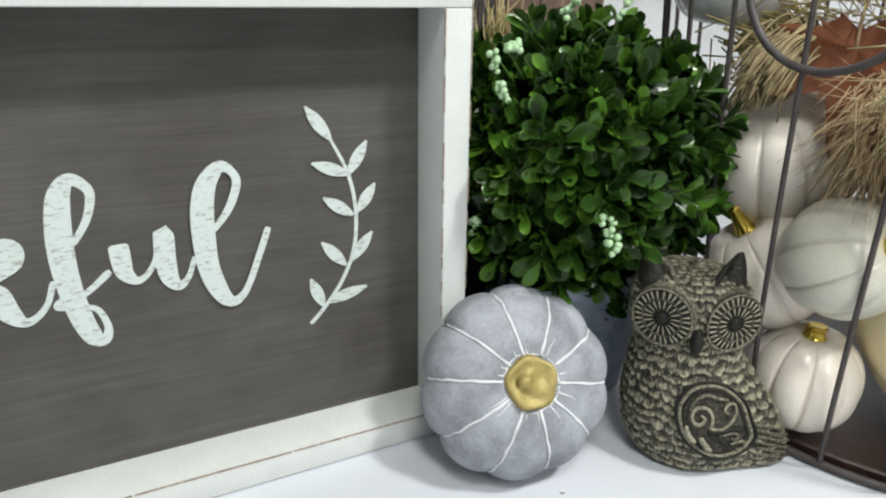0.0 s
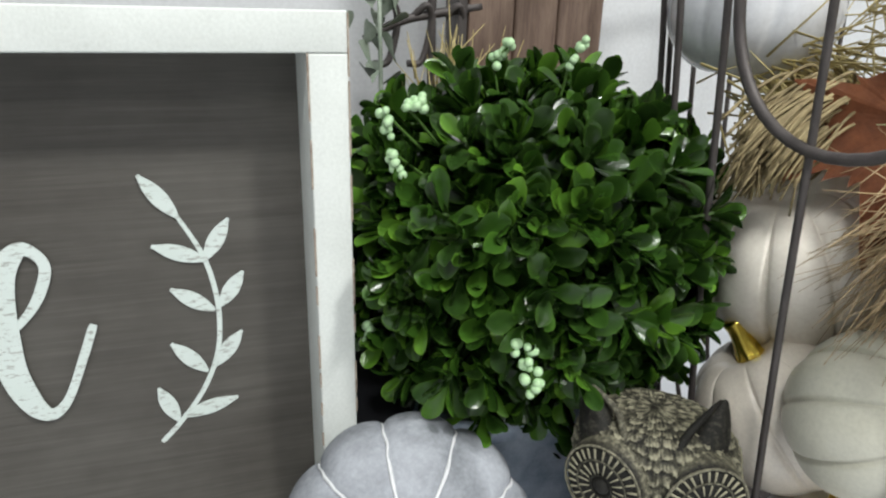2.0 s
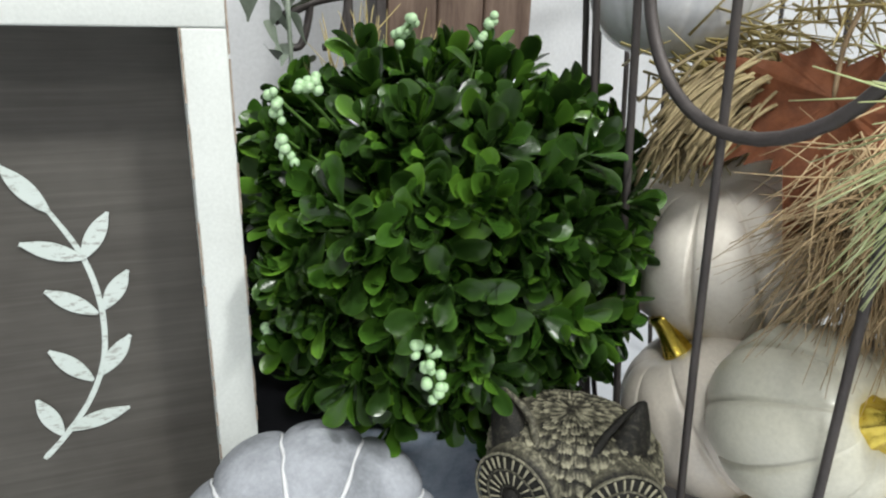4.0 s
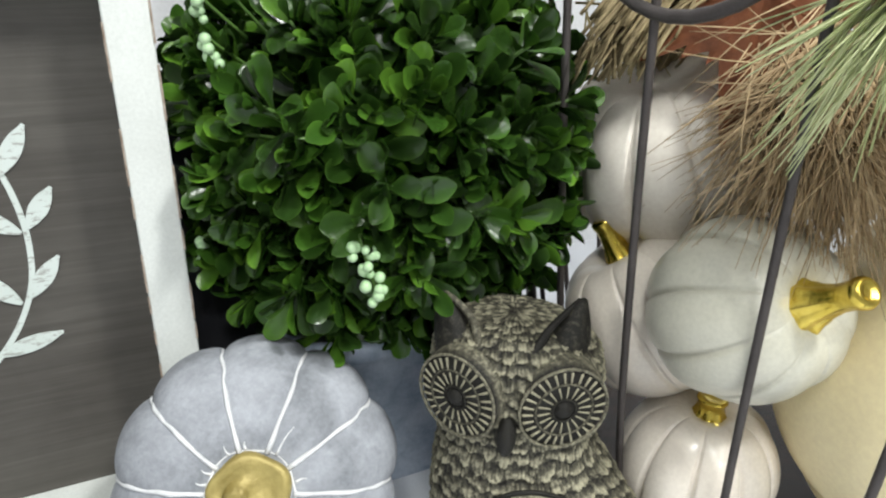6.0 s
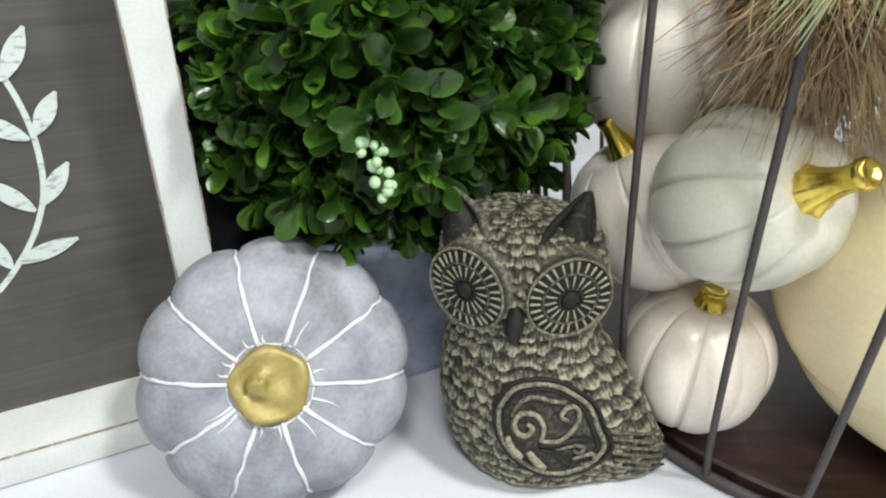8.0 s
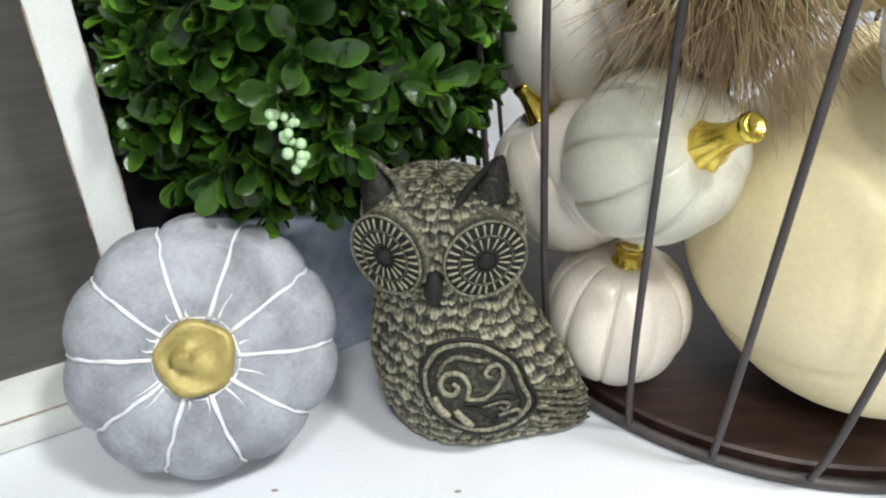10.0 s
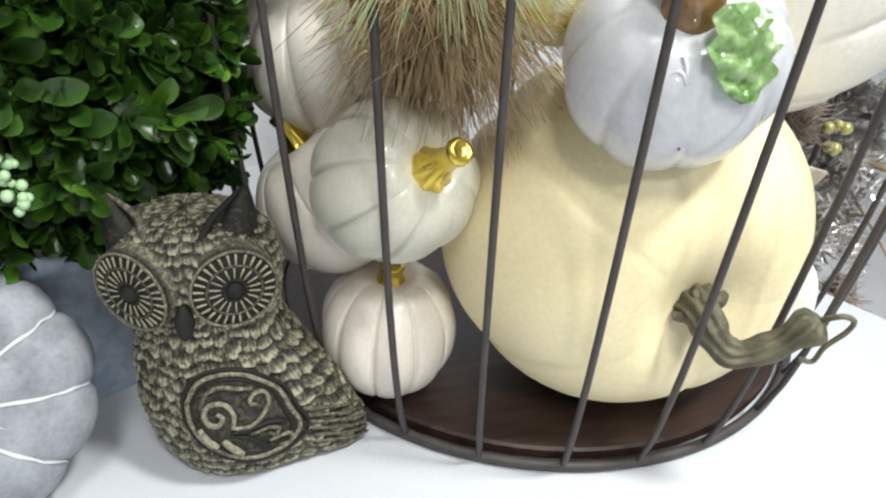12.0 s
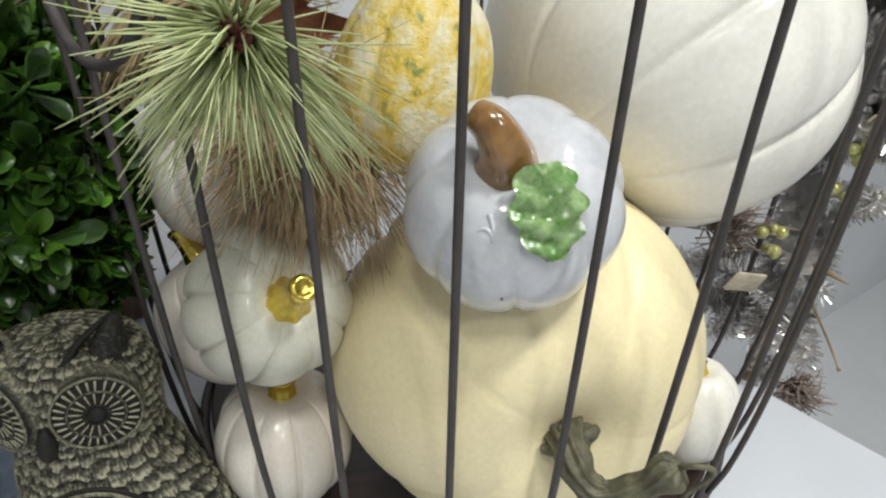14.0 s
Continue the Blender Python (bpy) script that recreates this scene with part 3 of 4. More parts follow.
                mark(k, rng.uniform(0.7, 0.98))
        k = len(bm.verts)
        m = bmesh.ops.create_uvsphere(bm, u_segments=14, v_segments=8, radius=0.0042, matrix=e @ Matrix.Translation((0, 0, 0.001)) @ Matrix.Diagonal((1, 1, 0.7, 1)))
        mark(k, -0.6)
    # beak
    k = len(bm.verts)
    bmesh.ops.create_uvsphere(bm, u_segments=16, v_segments=12, radius=1.0, matrix=Matrix.Translation((0.0043, -0.0345, 0.1005)) @ Euler((radians(-12), 0, 0)).to_matrix().to_4x4() @ Matrix.Diagonal((0.0042, 0.0062, 0.0092, 1)))
    mark(k, -0.35)
    # wing: an oval rim with scrolls inside
    def on_body(x, z, lift=0.0008):
        th = -math.acos(max(-0.96, min(0.96, (x - owl_section(z)[0]) / owl_section(z)[1])))
        return owl_skin(th, z, lift)

    def wing(u, v, lift=0.0012):
        """A place on the wing panel: u across and v up, each about -1 to 1."""
        return on_body(0.0225 + 0.0235 * u, 0.0465 + 0.0265 * v, lift)

    EGG = ((-0.99, 0.43), (-0.75, 0.85), (-0.31, 0.99), (0.2, 0.85), (0.65, 0.43), (0.9, -0.13), (1.0, -0.62), (0.78, -0.93), (0.27, -1.0), (-0.24, -0.83), (-0.69, -0.48), (-0.94, 0.01))
    egg = [Vector((q.x, q.y)) for q in smooth_path([(u, v, 0) for u, v in EGG + EGG[:1]], 6)]
    ra = []
    k = len(bm.verts)
    for q in (1.0, 0.8, 0.6, 0.4, 0.2, 0.02):
        ra.append([bm.verts.new(wing(p.x * q, p.y * q, 0.0018)) for p in egg[:-1]])
    grid_faces(bm, ra)
    mark(k, 0.26)
    for kk, w, val in ((1.03, 0.0011, -0.1), (0.94, 0.0013, 0.5), (0.85, 0.0008, -0.1)):
        k = len(bm.verts)
        sweep(bm, [wing(p.x * kk, p.y * kk, 0.002) for p in egg], w, 6)
        mark(k, val)
    # scrolls, drops and a dark leaf moulded inside the rim
    SCROLLS = (
        (((-0.1, -0.14), (-0.08, 0.15), (-0.25, 0.38), (-0.5, 0.38), (-0.62, 0.2), (-0.52, 0.0), (-0.36, -0.02), (-0.28, 0.12), (-0.38, 0.2)), 0.0017, 0.55),
        (((-0.12, -0.13), (0.26, -0.13), (0.5, 0.15), (0.45, 0.4), (0.3, 0.46), (0.2, 0.32), (0.32, 0.22)), 0.0015, 0.5),
        (((-0.68, 0.3), (-0.55, 0.6), (-0.3, 0.72), (0.05, 0.62), (0.25, 0.56)), 0.0014, 0.45),
        (((-0.15, -0.22), (0.2, -0.2), (0.55, -0.18), (0.78, -0.32)), 0.0017, -0.2),
        (((-0.1, -0.3), (0.2, -0.45), (0.5, -0.75)), 0.0014, -0.15),
        (((0.2, -0.34), (0.5, -0.3), (0.66, -0.4), (0.6, -0.52), (0.5, -0.42)), 0.0013, 0.45),
        (((0.5, -0.62), (0.8, -0.6), (0.82, -0.8), (0.66, -0.78)), 0.0013, 0.45),
        (((-0.72, -0.1), (-0.6, -0.38), (-0.42, -0.54)), 0.0022, 0.6),
        (((-0.3, -0.4), (-0.14, -0.62), (0.02, -0.78)), 0.0024, 0.6))
    for line, w, val in SCROLLS:
        k = len(bm.verts)
        sweep(bm, [wing(q.x, q.y, 0.0026) for q in smooth_path([(u, v, 0) for u, v in line], 6)], lambda q: w * (0.6 + 0.8 * q * (1 - q)), 7)
        mark(k, val)
    # tail feather ridges
    for i in range(6):
        z = 0.006 + 0.0045 * i
        tube([owl_skin(-0.62, z + 0.012, 0.0012), owl_skin(-0.35, z + 0.005, 0.0022), owl_skin(-0.14, z, 0.0018)], lambda q: 0.0011 * (1 - 0.4 * q), 0.42, 5, 4)
    ob = part("owl_figurine", bm, OWL)
    ob.matrix_world = OWL_M
    return tagged(ob, "dark resin owl figurine dry-brushed in cream, with scaly feathers", "figurine")


build_owl()

# ---------------------------------------------------------------- boxwood ball in a square zinc pot
BALL = Vector((0.0985, 0.502, 0.185))
BALL_R = 0.101
topiary = thing("boxwood_topiary", Matrix.Translation((BALL.x, BALL.y, 0)), "green artificial boxwood ball with pale berries in a blue-grey pot", "potted plant")


def pot_bm():
    bm = bmesh.new()
    rows = []
    for half, z in ((0.046, 0.0), (0.047, 0.002), (0.0545, 0.092), (0.058, 0.093), (0.058, 0.106), (0.054, 0.106), (0.051, 0.092)):
        row = []
        for i in range(40):
            a = 2 * math.pi * i / 40
            c, s = math.cos(a), math.sin(a)
            k = (abs(c) ** 7 + abs(s) ** 7) ** (-1 / 7)
            row.append(bm.verts.new(Vector((c * k * half, s * k * half, z))))
        rows.append(row)
    grid_faces(bm, rows)
    bm.faces.new(rows[0][::-1])
    bm.faces.new(rows[-1])
    return bm


pot = part("pot", pot_bm(), POT_BLUE, topiary, "blue-grey mottled zinc square pot")
pot.matrix_local = pose(-0.004, 0.003, 0, 0, 0, 26.87)


def leaf_verts(length, width, cup, rng):
    """Rows of an obovate leaf along +y with its tip rounded."""
    rows = []
    for s, w in ((0.0, 0.10), (0.22, 0.28), (0.42, 0.6), (0.62, 0.95), (0.76, 1.0), (0.89, 0.82), (0.97, 0.46), (1.0, 0.14)):
        y = length * s
        z = cup * length * (s * s - 0.15 * s)
        rows.append([Vector((-width / 2 * w, y, z + 0.24 * width * w)), Vector((0, y, z)), Vector((width / 2 * w, y, z + 0.24 * width * w))])
    return rows


def add_leaf(bm, m, length, width, cup, rng):
    rim = bm.verts.layers.float.get("rim") or bm.verts.layers.float.new("rim")
    rows = [[bm.verts.new(m @ q) for q in row] for row in leaf_verts(length, width, cup, rng)]
    for j, row in enumerate(rows):
        for i, v in enumerate(row):
            v[rim] = 1.0 if i != 1 or j == len(rows) - 1 else 0.0
    grid_faces(bm, rows, False)


def ball_dirs(n, seed):
    rng = random.Random(seed)
    for i in range(n):
        z = 1 - 2 * (i + 0.5) / n
        a = i * 2.399963 + rng.uniform(-0.3, 0.3)
        r = math.sqrt(1 - z * z)
        yield Vector((r * math.cos(a), r * math.sin(a), z)), rng


bm = bmesh.new()
bmesh.ops.create_icosphere(bm, subdivisions=4, radius=0.062, matrix=Matrix.Translation((0, 0, BALL.z)))
for v in bm.verts:
    d = (v.co - Vector((0, 0, BALL.z)))
    v.co += d * 0.12 * noise.noise(d * 60)
part("core", bm, SPRIG, topiary, "dark green moss core")

leaf_meshes = []
for k in range(8):
    rng = random.Random(k)
    b2 = bmesh.new()
    add_leaf(b2, Matrix.Identity(4), rng.uniform(0.0185, 0.026), rng.uniform(0.0088, 0.0115), rng.uniform(-0.25, 0.3), rng)
    for fc in b2.faces:
        fc.smooth = True
    me = bpy.data.meshes.new("leaf")
    b2.to_mesh(me)
    b2.free()
    me.materials.append(LEAF)
    leaf_meshes.append(me)

foliage, sprigs = bmesh.new(), bmesh.new()
single = []
extra = [((-0.8, 0.0, 0.5), 26, 1, 0.12), ((0.85, -0.58, 0.25), 12, 2, 0.1), ((0.9, -0.3, -0.32), 10, 3, 0.02), ((0.85, -0.1, 0.1), 20, 4, 0.04), ((0.78, -0.15, 0.55), 30, 6, 0.08), ((0.72, -0.42, -0.52), 34, 5, 0.07)]
sites = [(d, r, 0.0) for d, r in ball_dirs(720, 11)]
for aim, count, seed, more in extra:
    r2 = random.Random(seed)
    sites += [((Vector(aim).normalized() + Vector((r2.gauss(0, 0.22), r2.gauss(0, 0.22), r2.gauss(0, 0.22)))).normalized(), r2, more) for _ in range(count)]
for d, rng, more in sites:
    d = (d + Vector((rng.uniform(-1, 1), rng.uniform(-1, 1), rng.uniform(-1, 1))) * 0.10).normalized()
    reach = BALL_R * ((rng.uniform(0.66, 0.93) if rng.random() > 0.08 else rng.uniform(0.93, 1.02)) + more)
    q = d.to_track_quat("Z", "Y").to_matrix().to_4x4()
    base = Vector((0, 0, BALL.z)) + d * reach
    at_room = ROOM.inverted() @ (base + Vector((BALL.x, BALL.y, 0)))
    if at_room.x < 0.012 and at_room.y > -0.02:
        continue
    sweep(sprigs, [base - d * 0.03, base], 0.0009, 5)
    spin = rng.uniform(0, 6.28)
    n = rng.choice([6, 7, 8, 9])
    for i in range(n):
        ring_k = i // 3
        a = spin + i * 2.1 + rng.uniform(-0.3, 0.3)
        lift = (36, 58, 74)[min(ring_k, 2)] + rng.uniform(-14, 14)
        size = (1.1, 0.9, 0.62)[min(ring_k, 2)]
        m = Matrix.Translation(base + d * (0.004 * ring_k - 0.008)) @ q @ Matrix.Rotation(a, 4, "Z") @ Matrix.Rotation(radians(lift), 4, "X") @ Matrix.Rotation(rng.uniform(-0.5, 0.5), 4, "Y")
        facing = d.y < -0.25 and d.z < 0.9
        if facing and reach > 0.8 * BALL_R and len(single) < 300 and (i % 4 == 0):
            single.append((m @ Matrix.Scale(size, 4), rng.choice(leaf_meshes)))
        else:
            add_leaf(foliage, m, rng.uniform(0.0185, 0.026) * size, rng.uniform(0.0088, 0.0115) * size, rng.uniform(-0.25, 0.3), rng)
for m, me in single:
    o = new("leaf", me)
    o.parent = topiary
    o.matrix_local = m
tagged(part("foliage", foliage, LEAF, topiary, "dense glossy boxwood leaves"), kind="stuff")
tagged(part("twig_mass", sprigs, SPRIG, topiary), kind="stuff")


berry_mesh = bpy.data.meshes.new("berry")
b2 = bmesh.new()
bmesh.ops.create_uvsphere(b2, u_segments=10, v_segments=7, radius=0.0023)
for fc in b2.faces:
    fc.smooth = True
b2.to_mesh(berry_mesh)
b2.free()
berry_mesh.materials.append(BERRY)


def berry_cluster(where, out, hang, n, seed, reach):
    rng = random.Random(seed)
    where, out, hang = Vector(where), Vector(out).normalized(), Vector(hang).normalized()
    side = out.cross(hang)
    bunch = part("berry_stalk", swept([where - out * 0.028, where - out * 0.008, where, where + hang * reach], 0.0007, 5, 4), SPRIG, topiary, "green stalk with a cluster of pale berries")
    for i in range(n):
        c = where + hang * (reach * i / n) + side * rng.uniform(-0.0048, 0.0048) + out * rng.uniform(-0.002, 0.0035)
        o = new("berry", berry_mesh)
        o.parent = bunch
        o.location = c
        o.scale = [rng.uniform(0.8, 1.15)] * 3


for (wx, wy, wz), hang, n, seed, reach in (((0.104, 0.4, 0.178), (0.3, -0.1, -1), 20, 1, 0.026), ((0.0335, 0.443, 0.266), (0.15, 0, -1), 10, 2, 0.011), ((0.0415, 0.452, 0.269), (1, 0, 0.2), 11, 3, 0.01),
                                           ((0.037, 0.437, 0.25), (0.25, 0, -1), 9, 4, 0.012), ((0.026, 0.438, 0.16), (0.2, 0, -1), 9, 5, 0.014), ((0.08, 0.477, 0.288), (0.5, 0, 0.6), 10, 6, 0.014), ((0.117, 0.481, 0.289), (0.4, 0, 0.7), 9, 7, 0.014)):
    w = Vector((wx - BALL.x, wy - BALL.y, wz))
    berry_cluster(w, w - Vector((0, 0, BALL.z)), hang, n, seed, reach)

# ---------------------------------------------------------------- wire cage on a round wooden tray
CAGE = Vector((0.392, 0.5275, 0.0))
BASE_R, FLARE, CAGE_H = 0.1845, 0.09, 0.42
cage = thing("wire_cage", Matrix.Translation(CAGE), "dark iron wire cage flaring upward from a round wooden tray", "wire basket")


def cage_point(deg, z, out=0.0):
    # the wires bow out a little just above the base hoop
    r = BASE_R + FLARE * z + 0.0105 * (1 - math.exp(-z / 0.03)) + 0.002 * math.sin(math.pi * min(1.0, z / 0.3)) + out
    return Vector((r * math.cos(radians(deg)), r * math.sin(radians(deg)), z))


def hoop(name, z, thick, out=0.0):
    pts = [cage_point(360 * i / 120, z, out) for i in range(121)]
    return part(name, sweep(bmesh.new(), pts, thick, 8), IRON, cage)


hoop("base_hoop", 0.0035, 0.0032)
hoop("top_hoop", CAGE_H, 0.003)
bm = bmesh.new()
rows = []
for r, z in ((0.0, 0.002), (0.1795, 0.002), (0.181, 0.0035), (0.181, 0.009), (0.1795, 0.0105), (0.0, 0.0105)):
    rows.append([bm.verts.new((max(r, 0.001) * math.cos(2 * math.pi * i / 96), max(r, 0.001) * math.sin(2 * math.pi * i / 96), z)) for i in range(96)])
grid_faces(bm, rows)
bmesh.ops.recalc_face_normals(bm, faces=bm.faces)
part("tray", bm, TRAY_WOOD, cage, "dark red-brown stained round wooden tray", smooth=False)
# the wires stand about 13.8 degrees apart, a little uneven as welded by hand
UNEVEN = {-4: -1.1, -3: -0.7, -2: 0.8, -1: 0.1, 1: -1.0, 2: -1.7}
for k in range(-13, 13):
    deg = -104.5 + k * 360 / 26 + UNEVEN.get(k, 0.0)
    pts = [cage_point(deg, z) for z in (0.001, 0.015, 0.04, 0.1, 0.2, 0.3, CAGE_H)]
    part("wire", swept(pts, 0.0018, 8, 3), IRON, cage)
SC_DEG, SC_Z, SC_R = -144.6, 0.321, 0.055
pts = []
for i in range(41):
    a = 2 * math.pi * i / 40
    pts.append(cage_point(SC_DEG + math.degrees(SC_R * math.cos(a) / 0.23), SC_Z + SC_R * math.sin(a), 0.0015))
part("scroll_ring", sweep(bmesh.new(), pts, 0.0025, 8), IRON, cage, "round iron ring ornament")


def cage_pumpkin(name, where, axis, spin, r, h, ribs, depth, material, label, dip=0.12, power=0.6, twist=0.0, uneven=0.012):
    ob = thing(name, along(where, axis, spin), label, "pumpkin")
    part("body", pumpkin_body(r, h, ribs, depth, dip, power, 0, twist, uneven), material, ob)
    return ob


p = cage_pumpkin("cream_pumpkin", (0.266, 0.427, 0.0502), (0.03, -0.02, 1), 10, 0.0392, 0.077, 10, 0.11, CREAM, "small cream glazed pumpkin with a gold stem on the wooden tray", 0.12, 0.49)
flared_stem(p, (0, 0, 0.0285), (0.001, 0, 0.0405), 0.0105, 0.0062, "shiny gold stem")
p = cage_pumpkin("sage_pumpkin", (0.2658, 0.4126, 0.1475), (0.34, -0.78, 0.52), 0, 0.0408, 0.078, 9, 0.1, SAGE, "small grey-white glazed pumpkin with a flared gold stem, lying tilted", 0.12, 0.49)
inv = p.matrix_world.inverted()
flared_stem(p, inv @ Vector((0.2755, 0.3895, 0.1615)), inv @ Vector((0.2845, 0.3665, 0.1805)), 0.0125, 0.0052, "shiny flared gold stem")
p = cage_pumpkin("cream_pumpkin", (0.2445, 0.467, 0.116), (-0.57, 0.17, 0.81), 0, 0.0465, 0.082, 9, 0.09, CREAM, "cream glazed pumpkin with gold stem tucked behind others", 0.12, 0.34)
flared_stem(p, (0, 0, 0.031), (-0.002, 0.001, 0.054), 0.0085, 0.0052, "shiny gold stem")
p = cage_pumpkin("white_pumpkin", (0.2535, 0.509, 0.191), (-0.42, -0.22, 0.85), 14, 0.061, 0.098, 11, 0.13, LINEN, "cream white pumpkin with deep folds and a thick rope stem", 0.12, 0.42, 0.12)
inv = p.matrix_world.inverted()
rope_line = smooth_path([inv @ Vector(q) for q in ((0.24, 0.512, 0.235), (0.246, 0.498, 0.262), (0.238, 0.48, 0.276), (0.221, 0.468, 0.268), (0.209, 0.463, 0.252))], 5)
bm = bmesh.new()
fray = random.Random(9)
for k in range(170):
    off = Vector((fray.gauss(0, 1), fray.gauss(0, 1), fray.gauss(0, 1))) * 0.0055
    turn = fray.uniform(-0.4, 0.4)
    sweep(bm, [q + off * (0.8 + 0.6 * i / 20) + Vector((math.sin(i * 0.3 + k), math.cos(i * 0.25 + k), 0)) * 0.0012 for i, q in enumerate(rope_line)], 0.0009, 4)
tagged(part("straw_stem", bm, ROPE, p, "thick stem of twisted brown straw"), kind="stuff")
bm = bmesh.new()
fray = random.Random(4)
for k in range(90):
    a = Vector((0.210 + fray.gauss(0, 0.006), 0.463 + fray.gauss(0, 0.005), 0.254 + fray.gauss(0, 0.004)))
    sweep(bm, [inv @ a, inv @ (a + Vector((-0.006 + fray.gauss(0, 0.003), -0.002 + fray.gauss(0, 0.003), -0.012 - fray.uniform(0, 0.009))))], 0.0006, 3)
tagged(part("frayed_end", bm, ROPE, p, "frayed straw end of the rope stem"), kind="stuff")
peach = cage_pumpkin("peach_pumpkin", (0.3965, 0.4155, 0.106), (0.04, -0.98, -0.03), 140, 0.101, 0.168, 5, 0.075, PEACH, "large pale peach pumpkin lying on its side on the tray", 0.1, 0.4, 0.0, 0.02)
pw = [(0.4005, 0.349, 0.103), (0.3975, 0.335, 0.104), (0.4005, 0.3265, 0.096), (0.408, 0.3205, 0.091), (0.4195, 0.314, 0.098), (0.427, 0.309, 0.109), (0.433, 0.3055, 0.1175)]
inv = peach.matrix_world.inverted()
ob = part("stem", swept([inv @ Vector(q) for q in pw], lambda s: (0.005 * (1 - s) ** 5 + 0.0061 + 0.0022 * math.exp(-((s - 0.93) / 0.07) ** 2) + 0.0005 * math.sin(31 * s)) * min(1.0, 0.45 + (1 - s) * 14), 72, 14, ribs=9, rib=0.13, twist=11.0), BARK, peach, "curved ridged green-brown stem")
for q, d, ln in (((0.4, 0.343, 0.102), (-1, -0.3, -0.1), 0.014), ((0.4, 0.343, 0.103), (0.9, -0.3, 0.5), 0.015), ((0.399, 0.343, 0.104), (-0.4, -0.3, 0.9), 0.011)):
    q, d = Vector(q), Vector(d).normalized()
    part("stem_root", swept([inv @ q, inv @ (q + d * ln * 0.6), inv @ (q + d * ln + Vector((0, 0.004, -0.001)))], lambda s: 0.0052 * (1 - 0.6 * s), 10, 5, ribs=3, rib=0.12), BARK, peach)
cw = [(0.432, 0.306, 0.117), (0.436, 0.299, 0.1235), (0.4445, 0.3, 0.119), (0.444, 0.301, 0.1125), (0.4365, 0.302, 0.105), (0.434, 0.303, 0.0965), (0.4265, 0.304, 0.0985)]
part("tendril", swept([inv @ Vector(q) for q in cw], 0.0013, 6, 6), BARK, peach, "thin curled tendril")
lil = cage_pumpkin("lilac_pumpkin", (0.3695, 0.3605, 0.2157), (-0.28, -0.6, 0.73), 10, 0.0446, 0.08, 8, 0.07, LILAC, "pale lilac ceramic pumpkin with a green leaf, perched on another", 0.1, 0.5)
part("stem", swept([(0, 0, 0.03), (0, 0.001, 0.042), (-0.004, 0.006, 0.05), (-0.011, 0.012, 0.051)], lambda s: (0.0102 + 0.0035 * (1 - s) ** 4 - 0.0045 * s) * (1.0 if s < 0.88 else math.sqrt(max(0.02, 1 - ((s - 0.88) / 0.121) ** 2))), 30, 10, ribs=5, rib=0.04), CERAMIC_BROWN, lil, "brown glazed ceramic stem")


def moulded_leaf(parent, where, normal, up, length, width, material, label):
    z = Vector(normal).normalized()
    y = (Vector(up) - z * Vector(up).dot(z)).normalized()
    x = y.cross(z)
    m = Matrix(((x.x, y.x, z.x, where[0]), (x.y, y.y, z.y, where[1]), (x.z, y.z, z.z, where[2]), (0, 0, 0, 1)))
    inv = parent.matrix_world.inverted()
    bm = bmesh.new()
    rows = []
    for j in range(33):
        s = j / 32
        w = width / 2 * (math.sin(math.pi * min(1, s * 0.88 + 0.1)) ** 0.6) * (0.8 + 0.24 * abs(math.sin(s * 9.5 + 0.4)))
        row = []
        for i in range(13):
            q = i / 6 - 1
            vein = 0.0032 * abs(math.sin(s * 11 + 2.6 * abs(q) + 0.4 * q)) - 0.002 * (1 - min(1, abs(q) * 4)) + 0.0006 * math.sin(23 * s + 9 * q)
            row.append(bm.verts.new(inv @ (m @ Vector((q * w, (0.5 - s) * length, 0.0025 + vein - 0.5 * (q * w) ** 2 / 0.045 - 0.5 * ((0.5 - s) * length) ** 2 / 0.05)))))
        rows.append(row)
    grid_faces(bm, rows, False)
    bmesh.ops.solidify(bm, geom=bm.faces[:], thickness=0.0015)
    return part("leaf", bm, material, parent, label)


ln = Vector((0.0, -0.94, 0.33)).normalized()
moulded_leaf(lil, Vector((0.3695, 0.3605, 0.2157)) + ln * 0.0425, ln, (-0.12, 0, 1), 0.034, 0.028, LEAF_GLAZE, "shiny green glazed moulded leaf")
inv = lil.matrix_world.inverted()
LIL = Vector((0.3695, 0.3605, 0.2157))


def on_lilac(x, z, out):
    return inv @ (LIL + Vector((x, -0.85, z)).normalized() * out)


curl = [on_lilac(-0.5 + 0.1 * (1 - 0.75 * q / 14) * math.cos(0.62 * q), 0.06 + 0.13 * (1 - 0.75 * q / 14) * math.sin(0.62 * q), 0.0423) for q in range(15)]
part("moulded_curl", sweep(bmesh.new(), smooth_path([on_lilac(-0.46, 0.3, 0.0418), on_lilac(-0.42, 0.2, 0.0422)] + curl, 3), 0.001, 8), LILAC, lil, "raised curled tendril in the glaze")
for x, z in ((-0.47, 0.72), (-0.42, 0.62), (-0.3, -0.55)):
    b2 = bmesh.new()
    bmesh.ops.create_icosphere(b2, subdivisions=1, radius=0.0007, matrix=Matrix.Translation(on_lilac(x, z, 0.0434)))
    part("speck", b2, CERAMIC_BROWN, lil, "tiny brown speck in the glaze")
ivory = cage_pumpkin("ivory_pumpkin", (0.491, 0.489, 0.2495), (0.7, 0.25, 0.62), 5, 0.104, 0.182, 9, 0.06, IVORY, "large ivory white pumpkin resting high in the cage", 0.1, 0.3, 0.2)
gold_stem(ivory, 0.07, 0.012, 0.04, (0.01, 0.0), TWIG, "dry brown stem", 1.6)
p = cage_pumpkin("white_pumpkin", (0.513, 0.417, 0.0452), (0.0, 0.0, 1), 0, 0.0285, 0.07, 8, 0.07, IVORY, "tall small white pumpkin on the tray")
